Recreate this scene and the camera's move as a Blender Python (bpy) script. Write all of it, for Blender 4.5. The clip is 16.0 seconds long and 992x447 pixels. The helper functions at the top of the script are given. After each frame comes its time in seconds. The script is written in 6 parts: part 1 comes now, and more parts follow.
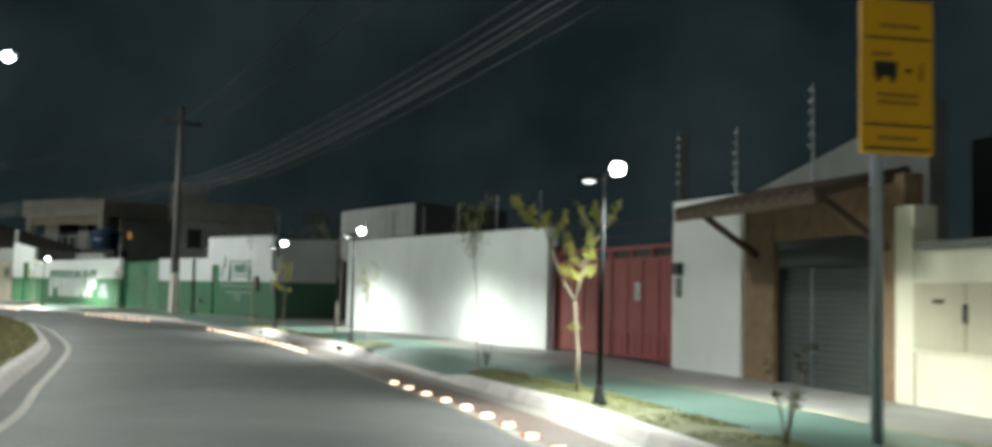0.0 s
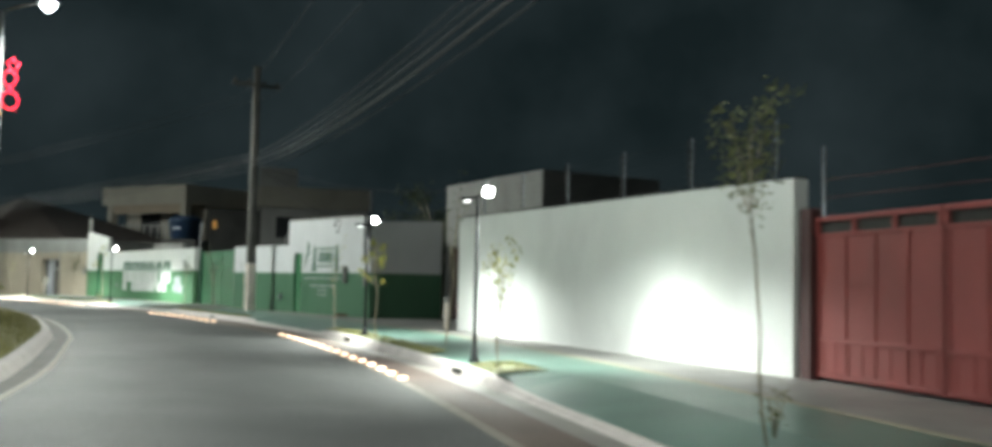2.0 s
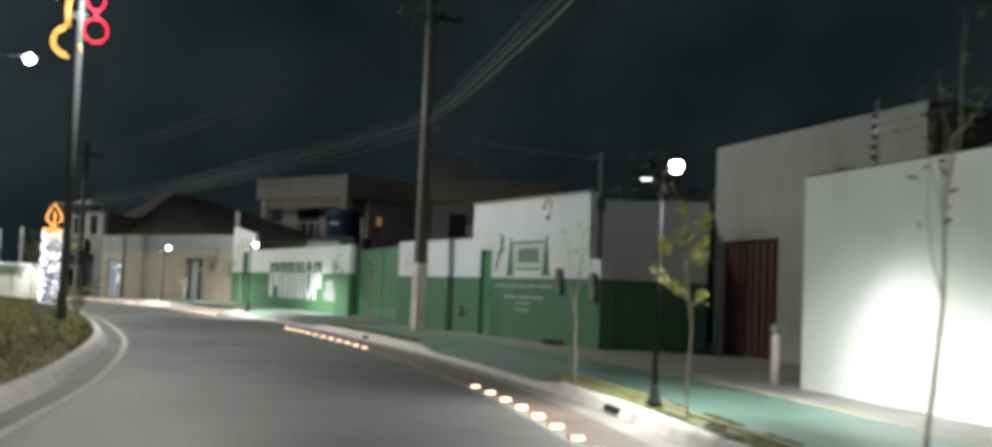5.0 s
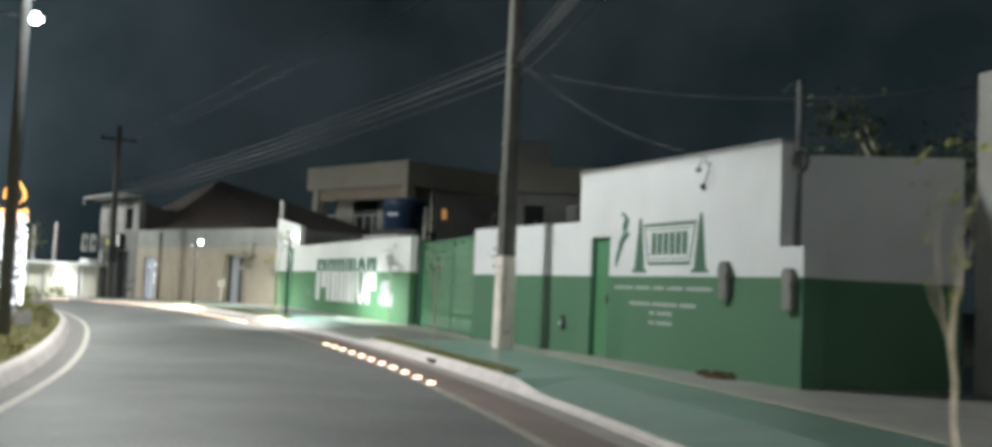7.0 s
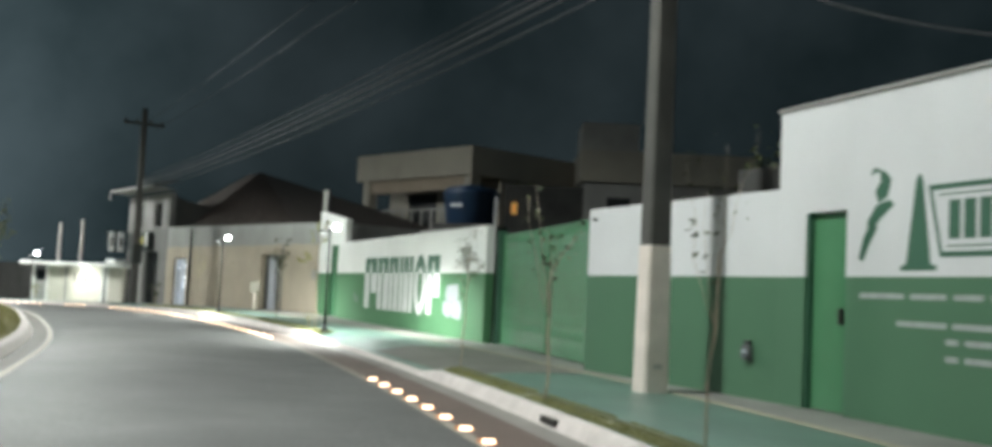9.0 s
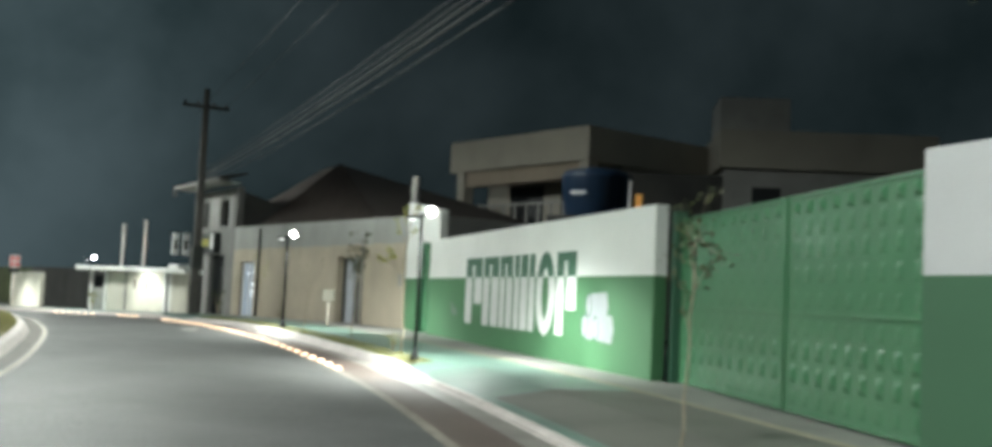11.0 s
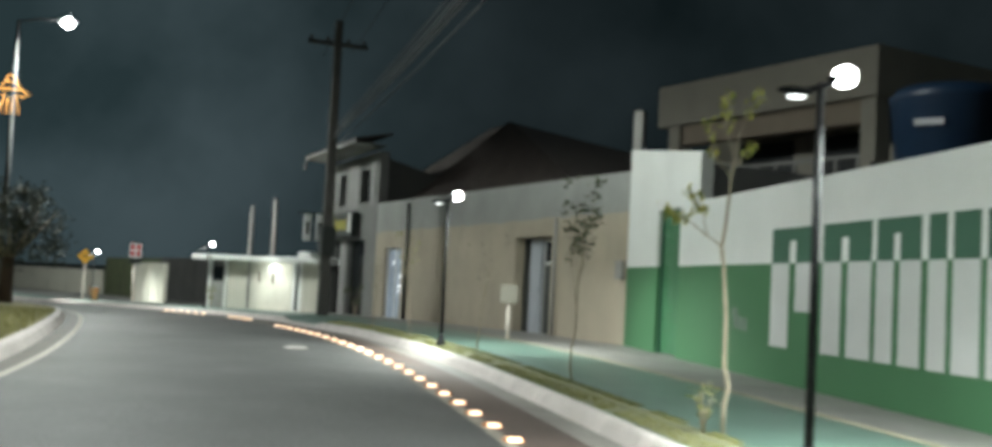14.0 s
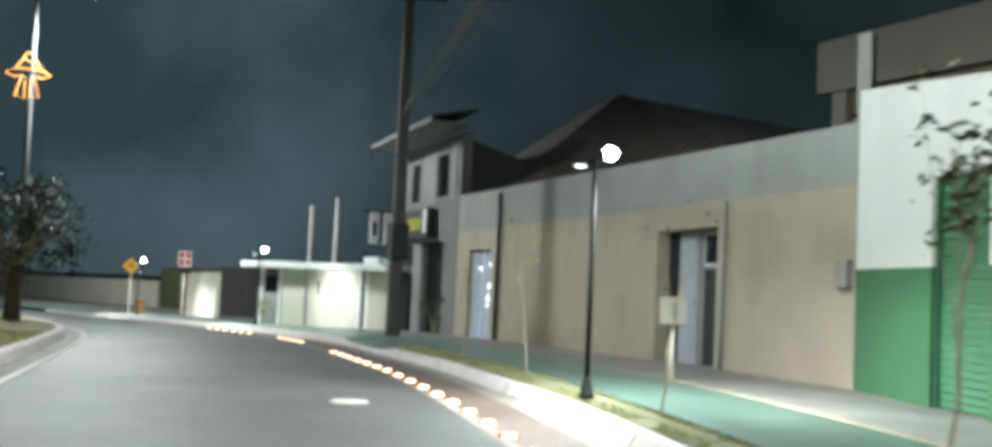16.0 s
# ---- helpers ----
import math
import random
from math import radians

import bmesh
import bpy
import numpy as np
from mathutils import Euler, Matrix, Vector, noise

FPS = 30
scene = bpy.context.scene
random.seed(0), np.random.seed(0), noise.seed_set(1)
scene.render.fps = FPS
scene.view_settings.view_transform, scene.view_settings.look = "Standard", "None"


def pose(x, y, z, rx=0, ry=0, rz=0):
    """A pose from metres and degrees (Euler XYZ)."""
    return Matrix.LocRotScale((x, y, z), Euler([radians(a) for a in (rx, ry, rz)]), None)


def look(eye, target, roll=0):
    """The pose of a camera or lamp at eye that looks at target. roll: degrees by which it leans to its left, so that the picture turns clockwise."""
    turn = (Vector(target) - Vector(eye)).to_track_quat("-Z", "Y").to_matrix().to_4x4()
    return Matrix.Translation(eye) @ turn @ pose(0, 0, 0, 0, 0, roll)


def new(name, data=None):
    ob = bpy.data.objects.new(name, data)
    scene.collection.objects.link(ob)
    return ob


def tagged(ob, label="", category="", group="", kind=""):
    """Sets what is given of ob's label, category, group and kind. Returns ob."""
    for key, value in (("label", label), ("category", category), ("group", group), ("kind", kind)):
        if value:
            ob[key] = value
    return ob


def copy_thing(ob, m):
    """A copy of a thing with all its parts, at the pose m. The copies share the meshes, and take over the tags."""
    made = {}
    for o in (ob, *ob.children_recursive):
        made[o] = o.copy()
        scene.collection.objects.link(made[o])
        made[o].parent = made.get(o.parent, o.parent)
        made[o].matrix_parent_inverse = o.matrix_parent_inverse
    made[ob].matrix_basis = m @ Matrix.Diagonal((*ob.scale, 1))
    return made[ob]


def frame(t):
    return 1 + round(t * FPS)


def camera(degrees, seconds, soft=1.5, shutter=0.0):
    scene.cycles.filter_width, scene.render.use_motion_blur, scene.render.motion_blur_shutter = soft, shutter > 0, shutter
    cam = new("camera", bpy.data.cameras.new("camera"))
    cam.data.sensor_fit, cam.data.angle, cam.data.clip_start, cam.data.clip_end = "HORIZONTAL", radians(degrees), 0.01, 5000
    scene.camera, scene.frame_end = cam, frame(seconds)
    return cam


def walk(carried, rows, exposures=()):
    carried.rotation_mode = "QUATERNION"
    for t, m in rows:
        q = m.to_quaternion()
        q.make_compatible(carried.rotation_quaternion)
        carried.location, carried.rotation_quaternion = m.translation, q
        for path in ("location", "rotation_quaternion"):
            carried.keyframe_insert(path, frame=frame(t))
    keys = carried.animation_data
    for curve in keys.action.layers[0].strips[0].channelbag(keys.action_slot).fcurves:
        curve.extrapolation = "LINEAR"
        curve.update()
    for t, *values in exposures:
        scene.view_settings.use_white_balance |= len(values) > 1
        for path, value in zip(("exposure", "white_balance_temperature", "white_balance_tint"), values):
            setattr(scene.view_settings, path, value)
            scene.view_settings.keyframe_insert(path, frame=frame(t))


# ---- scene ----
cam = camera(50.0, 16.0, soft=4.2, shutter=0.5)
PATH = [
    (0, (-0.866, 5.35, 1.249), (-0.957, 7.344, 1.385), 1.4),
    (0.5, (-1.265, 7.385, 1.255), (-1.392, 9.377, 1.386), 1.4),
    (1, (-1.684, 9.422, 1.254), (-1.853, 11.411, 1.382), 1.4),
    (1.5, (-2.152, 11.439, 1.243), (-2.368, 13.423, 1.369), 1.3),
    (2, (-2.692, 13.467, 1.248), (-2.963, 15.445, 1.366), 1.2),
    (2.5, (-3.26, 15.302, 1.254), (-3.589, 17.271, 1.37), 1.2),
    (3, (-3.904, 17.244, 1.24), (-4.293, 19.203, 1.352), 1.2),
    (3.5, (-4.596, 19.151, 1.249), (-5.051, 21.095, 1.359), 1.5),
    (4, (-5.33, 21.067, 1.245), (-5.825, 23.001, 1.363), 2.1),
    (4.5, (-6.122, 22.779, 1.248), (-6.657, 24.702, 1.372), 2.3),
    (7, (-10.021, 31.512, 1.248), (-10.704, 33.387, 1.374), 2.5),
    (7.5, (-10.867, 33.207, 1.25), (-11.57, 35.076, 1.375), 2.7),
    (8, (-11.741, 34.852, 1.247), (-12.46, 36.714, 1.376), 2.7),
    (8.5, (-12.609, 36.519, 1.253), (-13.357, 38.37, 1.381), 2.7),
    (9, (-13.51, 38.053, 1.25), (-14.287, 39.891, 1.381), 2.7),
    (11.5, (-18.685, 46.024, 1.258), (-19.649, 47.772, 1.39), 2.8),
    (12, (-19.837, 47.495, 1.261), (-20.842, 49.22, 1.385), 2.8),
    (12.5, (-20.947, 48.858, 1.256), (-21.994, 50.557, 1.381), 2.8),
    (13, (-22.097, 50.223, 1.244), (-23.186, 51.896, 1.363), 2.9),
    (13.5, (-23.356, 51.712, 1.235), (-24.482, 53.36, 1.356), 2.9),
    (14, (-24.49, 52.968, 1.25), (-25.652, 54.592, 1.363), 2.9),
    (14.5, (-25.583, 54.062, 1.243), (-26.766, 55.67, 1.357), 2.6),
    (15, (-26.862, 55.471, 1.244), (-28.076, 57.057, 1.363), 2.6),
    (15.5, (-28.041, 56.565, 1.252), (-29.276, 58.133, 1.375), 2.5),
    (16, (-29.223, 57.758, 1.232), (-30.488, 59.303, 1.357), 2.6),
]
EXPOSURE = [
    (0, 0.76, 6600, 7),
    (0.5, 0.8, 6600, 7),
    (1, 0.85, 6600, 7),
    (1.5, 0.92, 6600, 7),
    (2, 0.93, 6600, 7),
    (2.5, 0.97, 6600, 6),
    (3, 0.6, 6600, 6),
    (3.5, 0.62, 6700, 7),
    (4, 0.78, 6700, 9),
    (4.5, 0.42, 6700, 11),
    (7, 1.06, 6600, 14),
    (7.5, 1.22, 6550, 14),
    (8, 1.08, 6550, 16),
    (8.5, 0.96, 6600, 14),
    (9, 0.95, 6600, 11),
    (11.5, 0.74, 6600, 7),
    (12, 0.68, 6550, 6),
    (12.5, 0.56, 6550, 6),
    (13, 0.38, 6550, 7),
    (13.5, 0.23, 6550, 8),
    (14, 0.33, 6550, 8),
    (14.5, 0.38, 6550, 8),
    (15, 0.52, 6450, 9),
    (15.5, 0.8, 6350, 10),
    (16, 0.82, 6350, 10),
]
walk(cam, [(t, look(eye, target, roll)) for t, eye, target, roll in PATH], EXPOSURE)

# ---- sky ----
world = bpy.data.worlds.new("night_sky")
scene.world = world
world.use_nodes = True
wn, wl = world.node_tree.nodes, world.node_tree.links
bg = wn["Background"]
tc = wn.new("ShaderNodeTexCoord")
nz = wn.new("ShaderNodeTexNoise")
nz.inputs["Scale"].default_value = 5.5
nz.inputs["Detail"].default_value = 7
cr = wn.new("ShaderNodeValToRGB")
cr.color_ramp.elements[0].position, cr.color_ramp.elements[1].position = 0.34, 0.70
cr.color_ramp.elements[0].color = (0.0062, 0.0108, 0.0122, 1)
cr.color_ramp.elements[1].color = (0.0172, 0.0252, 0.0285, 1)
wl.new(tc.outputs["Generated"], nz.inputs["Vector"])
wl.new(nz.outputs["Fac"], cr.inputs["Fac"])
# one side of the sky made brighter: town glow, with lamp glare put in
dt = wn.new("ShaderNodeVectorMath")
dt.operation = "DOT_PRODUCT"
dt.inputs[1].default_value = (-0.94, 0.30, 0.16)
wl.new(tc.outputs["Generated"], dt.inputs[0])
gl = wn.new("ShaderNodeMapRange")
gl.interpolation_type = "SMOOTHSTEP"
gl.inputs["From Min"].default_value, gl.inputs["From Max"].default_value = 0.78, 1.02
gl.inputs["To Min"].default_value, gl.inputs["To Max"].default_value = 0.67, 2.9
wl.new(dt.outputs["Value"], gl.inputs["Value"])
wl.new(cr.outputs["Color"], bg.inputs["Color"])
wl.new(gl.outputs["Result"], bg.inputs["Strength"])

COOL = (0.93, 1.0, 0.96)
HEAD_WALL, HEAD_WIDE, HEAD_ROAD, TALL = 215.0, 490.0, 380.0, 4100.0


# ---- materials ----
def material(name, col, rough=0.75, var=0.25, scale=2.5, fine=45.0, bump=0.12, metal=0.0, dirt=0.0, glow=0.0, coat=0.0, col2=None, split=None, edge=0.0):
    """A painted or mineral surface: colour broken at two scales, fine relief, and a two-colour paint split at a height."""
    m = bpy.data.materials.new(name)
    m.use_nodes = True
    n, l = m.node_tree.nodes, m.node_tree.links
    b = n["Principled BSDF"]
    geo = n.new("ShaderNodeNewGeometry")
    big, small = n.new("ShaderNodeTexNoise"), n.new("ShaderNodeTexNoise")
    big.inputs["Scale"].default_value, small.inputs["Scale"].default_value = scale, fine
    big.inputs["Detail"].default_value, small.inputs["Detail"].default_value = 6, 3
    l.new(geo.outputs["Position"], big.inputs["Vector"])
    l.new(geo.outputs["Position"], small.inputs["Vector"])
    add = n.new("ShaderNodeMath")
    add.operation = "MULTIPLY_ADD"
    l.new(small.outputs["Fac"], add.inputs[0])
    add.inputs[1].default_value = 0.45
    l.new(big.outputs["Fac"], add.inputs[2])
    rng = n.new("ShaderNodeMapRange")
    l.new(add.outputs[0], rng.inputs["Value"])
    rng.inputs["From Min"].default_value, rng.inputs["From Max"].default_value = 0.4, 1.05
    rng.inputs["To Min"].default_value, rng.inputs["To Max"].default_value = 1 - var, 1 + var * 0.6
    src = n.new("ShaderNodeRGB")
    src.outputs[0].default_value = (*col, 1)
    out = src.outputs[0]
    if col2 is not None:
        src2 = n.new("ShaderNodeRGB")
        src2.outputs[0].default_value = (*col2, 1)
        sep = n.new("ShaderNodeSeparateXYZ")
        l.new(geo.outputs["Position"], sep.inputs[0])
        wob = n.new("ShaderNodeMath")
        wob.operation = "MULTIPLY_ADD"
        l.new(big.outputs["Fac"], wob.inputs[0])
        wob.inputs[1].default_value = edge
        l.new(sep.outputs["Z"], wob.inputs[2])
        gt = n.new("ShaderNodeMath")
        gt.operation = "GREATER_THAN"
        l.new(wob.outputs[0], gt.inputs[0])
        gt.inputs[1].default_value = split + edge * 0.5
        mx = n.new("ShaderNodeMix")
        mx.data_type = "RGBA"
        l.new(gt.outputs[0], mx.inputs["Factor"])
        l.new(src.outputs[0], mx.inputs["A"])
        l.new(src2.outputs[0], mx.inputs["B"])
        out = mx.outputs["Result"]
    mul = n.new("ShaderNodeVectorMath")
    mul.operation = "SCALE"
    l.new(out, mul.inputs[0])
    l.new(rng.outputs["Result"], mul.inputs["Scale"])
    res = mul.outputs[0]
    if dirt > 0:
        st = n.new("ShaderNodeTexNoise")
        st.inputs["Scale"].default_value, st.inputs["Detail"].default_value = 1.0, 8
        mp = n.new("ShaderNodeMapping")
        mp.inputs["Scale"].default_value = (1.1, 1.1, 0.7)
        l.new(geo.outputs["Position"], mp.inputs["Vector"])
        l.new(mp.outputs["Vector"], st.inputs["Vector"])
        r2 = n.new("ShaderNodeMapRange")
        l.new(st.outputs["Fac"], r2.inputs["Value"])
        r2.inputs["From Min"].default_value, r2.inputs["From Max"].default_value = 0.52, 0.8
        r2.inputs["To Max"].default_value = dirt
        m2 = n.new("ShaderNodeMix")
        m2.data_type = "RGBA"
        l.new(r2.outputs["Result"], m2.inputs["Factor"])
        l.new(res, m2.inputs["A"])
        m2.inputs["B"].default_value = (0.09, 0.085, 0.07, 1)
        res = m2.outputs["Result"]
    l.new(res, b.inputs["Base Color"])
    b.inputs["Roughness"].default_value, b.inputs["Metallic"].default_value = rough, metal
    b.inputs["Coat Weight"].default_value = coat
    if bump > 0:
        bp = n.new("ShaderNodeBump")
        bp.inputs["Strength"].default_value, bp.inputs["Distance"].default_value = bump, 0.02
        l.new(add.outputs[0], bp.inputs["Height"])
        l.new(bp.outputs["Normal"], b.inputs["Normal"])
    if glow > 0:
        b.inputs["Emission Color"].default_value, b.inputs["Emission Strength"].default_value = (*col, 1), glow
    return m


def leaf_material(name, a, b_):
    m = bpy.data.materials.new(name)
    m.use_nodes = True
    n, l = m.node_tree.nodes, m.node_tree.links
    b = n["Principled BSDF"]
    geo, ramp = n.new("ShaderNodeNewGeometry"), n.new("ShaderNodeValToRGB")
    ramp.color_ramp.elements[0].color, ramp.color_ramp.elements[1].color = (*a, 1), (*b_, 1)
    l.new(geo.outputs["Random Per Island"], ramp.inputs["Fac"])
    l.new(ramp.outputs["Color"], b.inputs["Base Color"])
    b.inputs["Roughness"].default_value = 0.55
    return m


def road_material(name, col):
    """Worn asphalt: stone grain, soft patches, long wheel-worn streaks and a slight sheen."""
    m = material(name, col, 0.58, 0.22, 0.9, 110, 0.3)
    n, l = m.node_tree.nodes, m.node_tree.links
    b = n["Principled BSDF"]
    old = b.inputs["Base Color"].links[0].from_socket
    geo = n.new("ShaderNodeNewGeometry")
    fac = None
    for sc, det, lo, hi in ((0.16, 5, 0.72, 1.28), (0.75, 3, 0.88, 1.12), (34.0, 2, 0.72, 1.28)):
        t = n.new("ShaderNodeTexNoise")
        t.inputs["Scale"].default_value, t.inputs["Detail"].default_value = sc, det
        l.new(geo.outputs["Position"], t.inputs["Vector"])
        r = n.new("ShaderNodeMapRange")
        r.inputs["From Min"].default_value, r.inputs["From Max"].default_value = 0.32, 0.68
        r.inputs["To Min"].default_value, r.inputs["To Max"].default_value = lo, hi
        l.new(t.outputs["Fac"], r.inputs["Value"])
        if fac is None:
            fac = r.outputs["Result"]
        else:
            q = n.new("ShaderNodeMath")
            q.operation = "MULTIPLY"
            l.new(fac, q.inputs[0])
            l.new(r.outputs["Result"], q.inputs[1])
            fac = q.outputs[0]
    sc = n.new("ShaderNodeVectorMath")
    sc.operation = "SCALE"
    l.new(old, sc.inputs[0])
    l.new(fac, sc.inputs["Scale"])
    l.new(sc.outputs[0], b.inputs["Base Color"])
    return m


ASPHALT = road_material("asphalt", (0.097, 0.098, 0.096))
ASPHALT_REDDISH = road_material("reddish_gutter_asphalt", (0.135, 0.10, 0.086))
GUTTER = material("worn_concrete", (0.26, 0.245, 0.225), 0.55, 0.3, 1.4, 60, 0.2)
GUTTER_DULL = material("stained_gutter_concrete", (0.15, 0.138, 0.125), 0.7, 0.35, 1.4, 60, 0.2)
KERB_LINE = material("pale_edge_paint", (0.52, 0.48, 0.43), 0.75, 0.3, 5, 60, 0.1)
KERB = material("whitewashed_kerb", (0.60, 0.55, 0.525), 0.8, 0.25, 3, 50, 0.25)
LINE = material("road_line_paint", (0.29, 0.26, 0.22), 0.7, 0.45, 5, 60, 0.1)
YLINE = material("sand_coloured_line_paint", (0.40, 0.365, 0.27), 0.75, 0.35, 4, 60, 0.1)
PATH_GREEN = material("green_path_paint", (0.12, 0.20, 0.165), 0.38, 0.28, 1.1, 55, 0.12)
DRIVE = material("grey_brown_driveway_concrete", (0.165, 0.165, 0.145), 0.6, 0.3, 1.1, 55, 0.2, dirt=0.25)
PAVING = material("grey_pavement_concrete", (0.25, 0.245, 0.23), 0.52, 0.3, 1.6, 55, 0.2)
SOIL = material("verge_soil", (0.20, 0.205, 0.115), 0.9, 0.22, 3, 40, 0.3)
MEDIAN_SOIL = material("dry_median_soil", (0.20, 0.185, 0.085), 0.95, 0.3, 3, 40, 0.4)
GROUND = material("dry_ground", (0.05, 0.055, 0.03), 0.95, 0.4, 0.6, 20, 0.3)
WHITE = material("white_wall_paint", (0.78, 0.79, 0.77), 0.8, 0.07, 0.9, 35, 0.1, dirt=0.12)
WHITE_CLEAN = material("white_paint", (0.80, 0.81, 0.80), 0.6, 0.04, 2, 40, 0.05)
PALE_CREAM = material("pale_far_wall_paint", (0.60, 0.58, 0.50), 0.85, 0.12, 0.5, 20, 0.1, dirt=0.3)
MOSS_WALL = material("mossy_far_wall", (0.085, 0.10, 0.05), 0.95, 0.5, 1.6, 14, 0.3, dirt=0.4)
SHOP_GREY = material("dim_shop_render", (0.19, 0.19, 0.185), 0.88, 0.2, 1.2, 30, 0.15, dirt=0.3)
DULL_GLASS = material("dusty_window_glass", (0.02, 0.022, 0.024), 0.6, 0.2, 2, 10, 0.0)
SHOP_WALL = material("grey_shop_panel", (0.235, 0.23, 0.225), 0.8, 0.15, 1.5, 30, 0.08, dirt=0.25)
WHITE_SIGN = material("chalky_white_sign_paint", (0.60, 0.61, 0.60), 0.8, 0.1, 1.5, 35, 0.06, dirt=0.1)
STAINED = material("mould_stained_render", (0.20, 0.20, 0.19), 0.9, 0.35, 1.2, 30, 0.2, dirt=0.6)
CREAM = material("cream_wall_paint", (0.72, 0.68, 0.53), 0.8, 0.1, 1.2, 35, 0.12, dirt=0.3)
GREEN_WHITE = material("green_and_white_wall_paint", (0.066, 0.165, 0.092), 0.75, 0.09, 1.0, 40, 0.1, dirt=0.06, col2=(0.64, 0.65, 0.66), split=1.585)
GREEN_WHITE_B = material("green_and_white_wall_paint_b", (0.056, 0.17, 0.075), 0.75, 0.09, 1.0, 40, 0.1, dirt=0.06, col2=(0.77, 0.78, 0.76), split=1.68)
GREEN = material("green_gloss_paint", (0.075, 0.225, 0.112), 0.27, 0.12, 1.5, 40, 0.06)
GREEN_DARK = material("dark_green_paint", (0.035, 0.12, 0.072), 0.6, 0.1, 2, 40, 0.05)
RED = material("red_gate_paint", (0.30, 0.065, 0.06), 0.55, 0.18, 1.5, 30, 0.08, dirt=0.25)
RED_DARK = material("dark_red_paint", (0.075, 0.028, 0.028), 0.6, 0.2, 2, 30, 0.08)
GREY_WALL = material("grey_render", (0.34, 0.335, 0.32), 0.85, 0.22, 0.8, 30, 0.2, dirt=0.35)
# Weathered render, its colour darkened further for walls that stand in shade.
DARK_WALL = material("weathered_and_shaded_render", (0.06, 0.06, 0.057), 0.9, 0.4, 0.9, 25, 0.25, dirt=0.4)
BEIGE = material("beige_and_grey_render", (0.44, 0.38, 0.295), 0.88, 0.2, 0.9, 30, 0.18, dirt=0.15, col2=(0.33, 0.335, 0.32), split=2.70, edge=0.25)
TAN = material("tan_house_render", (0.35, 0.325, 0.275), 0.85, 0.15, 0.7, 30, 0.12, dirt=0.2)
BEAM_TAN = material("brownish_house_render", (0.30, 0.245, 0.19), 0.88, 0.2, 0.9, 30, 0.15, dirt=0.3)
BROWN = material("dark_timber", (0.095, 0.062, 0.04), 0.8, 0.35, 6, 60, 0.25)
BRICK = material("brown_brick", (0.27, 0.175, 0.105), 0.85, 0.35, 7, 60, 0.3)
TILE = material("clay_roof_tile", (0.075, 0.046, 0.034), 0.88, 0.35, 4, 50, 0.2)
SHUTTER_SLAT = material("shutter_steel", (0.06, 0.068, 0.063), 0.5, 0.25, 3, 40, 0.05, metal=0.2)
SHUTTER = material("dark_shutter_steel", (0.03, 0.036, 0.034), 0.5, 0.25, 3, 40, 0.05, metal=0.3)
STEEL = material("galvanised_steel", (0.42, 0.46, 0.50), 0.45, 0.15, 6, 60, 0.04, metal=0.7)
POST_GREY = material("weathered_grey_post_paint", (0.12, 0.125, 0.13), 0.8, 0.2, 4, 50, 0.04)
POLE_DARK = material("dark_lamp_post_paint", (0.014, 0.015, 0.016), 0.9, 0.2, 5, 50, 0.04)
POLE_DARK.node_tree.nodes["Principled BSDF"].inputs["Specular IOR Level"].default_value = 0.12
CONCRETE = material("pole_concrete", (0.085, 0.083, 0.077), 0.9, 0.3, 2, 40, 0.25)
WHITEWASH = material("whitewash_on_concrete", (0.74, 0.66, 0.60), 0.85, 0.2, 2.5, 40, 0.2, dirt=0.25)
YELLOW = material("yellow_sign_face", (0.78, 0.40, 0.015), 0.4, 0.06, 3, 40, 0.02)
BLACK = material("black_print", (0.02, 0.018, 0.015), 0.6, 0.2, 5, 40, 0.0)
BROWN_PRINT = material("faded_brown_print", (0.42, 0.2, 0.02), 0.6, 0.2, 5, 40, 0.0)
WIRE = material("cable_sheath", (0.034, 0.036, 0.038), 0.7, 0.2, 3, 30, 0.0)
BARK = material("pale_bark", (0.42, 0.36, 0.27), 0.85, 0.3, 8, 60, 0.3)
LEAF = leaf_material("yellow_green_leaves", (0.22, 0.25, 0.04), (0.52, 0.48, 0.14))
LEAF_DARK = leaf_material("dark_green_leaves", (0.03, 0.05, 0.018), (0.09, 0.10, 0.035))
LEAF_MID = leaf_material("olive_leaves", (0.10, 0.12, 0.03), (0.26, 0.26, 0.08))
GRASS = leaf_material("grass_blades", (0.18, 0.19, 0.06), (0.34, 0.33, 0.13))
GRASS_DRY = leaf_material("dry_grass_blades", (0.15, 0.15, 0.05), (0.36, 0.33, 0.14))
LEAF_DEEP = leaf_material("deep_green_leaves", (0.018, 0.028, 0.014), (0.05, 0.06, 0.03))
BLUE = material("blue_tank_plastic", (0.012, 0.032, 0.07), 0.4, 0.1, 2, 30, 0.02)
LAMP_GLOW = material("lit_lamp_lens", (0.95, 1.0, 1.0), 0.3, 0.0, 1, 1, 0.0, glow=30)
LENS_DIM = material("lit_road_lens", (0.95, 1.0, 1.0), 0.3, 0.0, 1, 1, 0.0, glow=2.2)
# Stud lenses only reflect headlights; that reflection is put in as glow.
STUD_REFLEX = material("reflex_stud_lens", (1.0, 0.72, 0.50), 0.3, 0.0, 1, 1, 0.0, glow=2.2)
AMBER = material("amber_stud_body", (0.55, 0.22, 0.08), 0.5, 0.2, 20, 80, 0.05)
ROPE_RED = material("red_rope_light", (1.0, 0.02, 0.06), 0.4, 0.0, 1, 1, 0.0, glow=1.4)
ROPE_GOLD = material("gold_rope_light", (1.0, 0.45, 0.10), 0.4, 0.0, 1, 1, 0.0, glow=1.3)
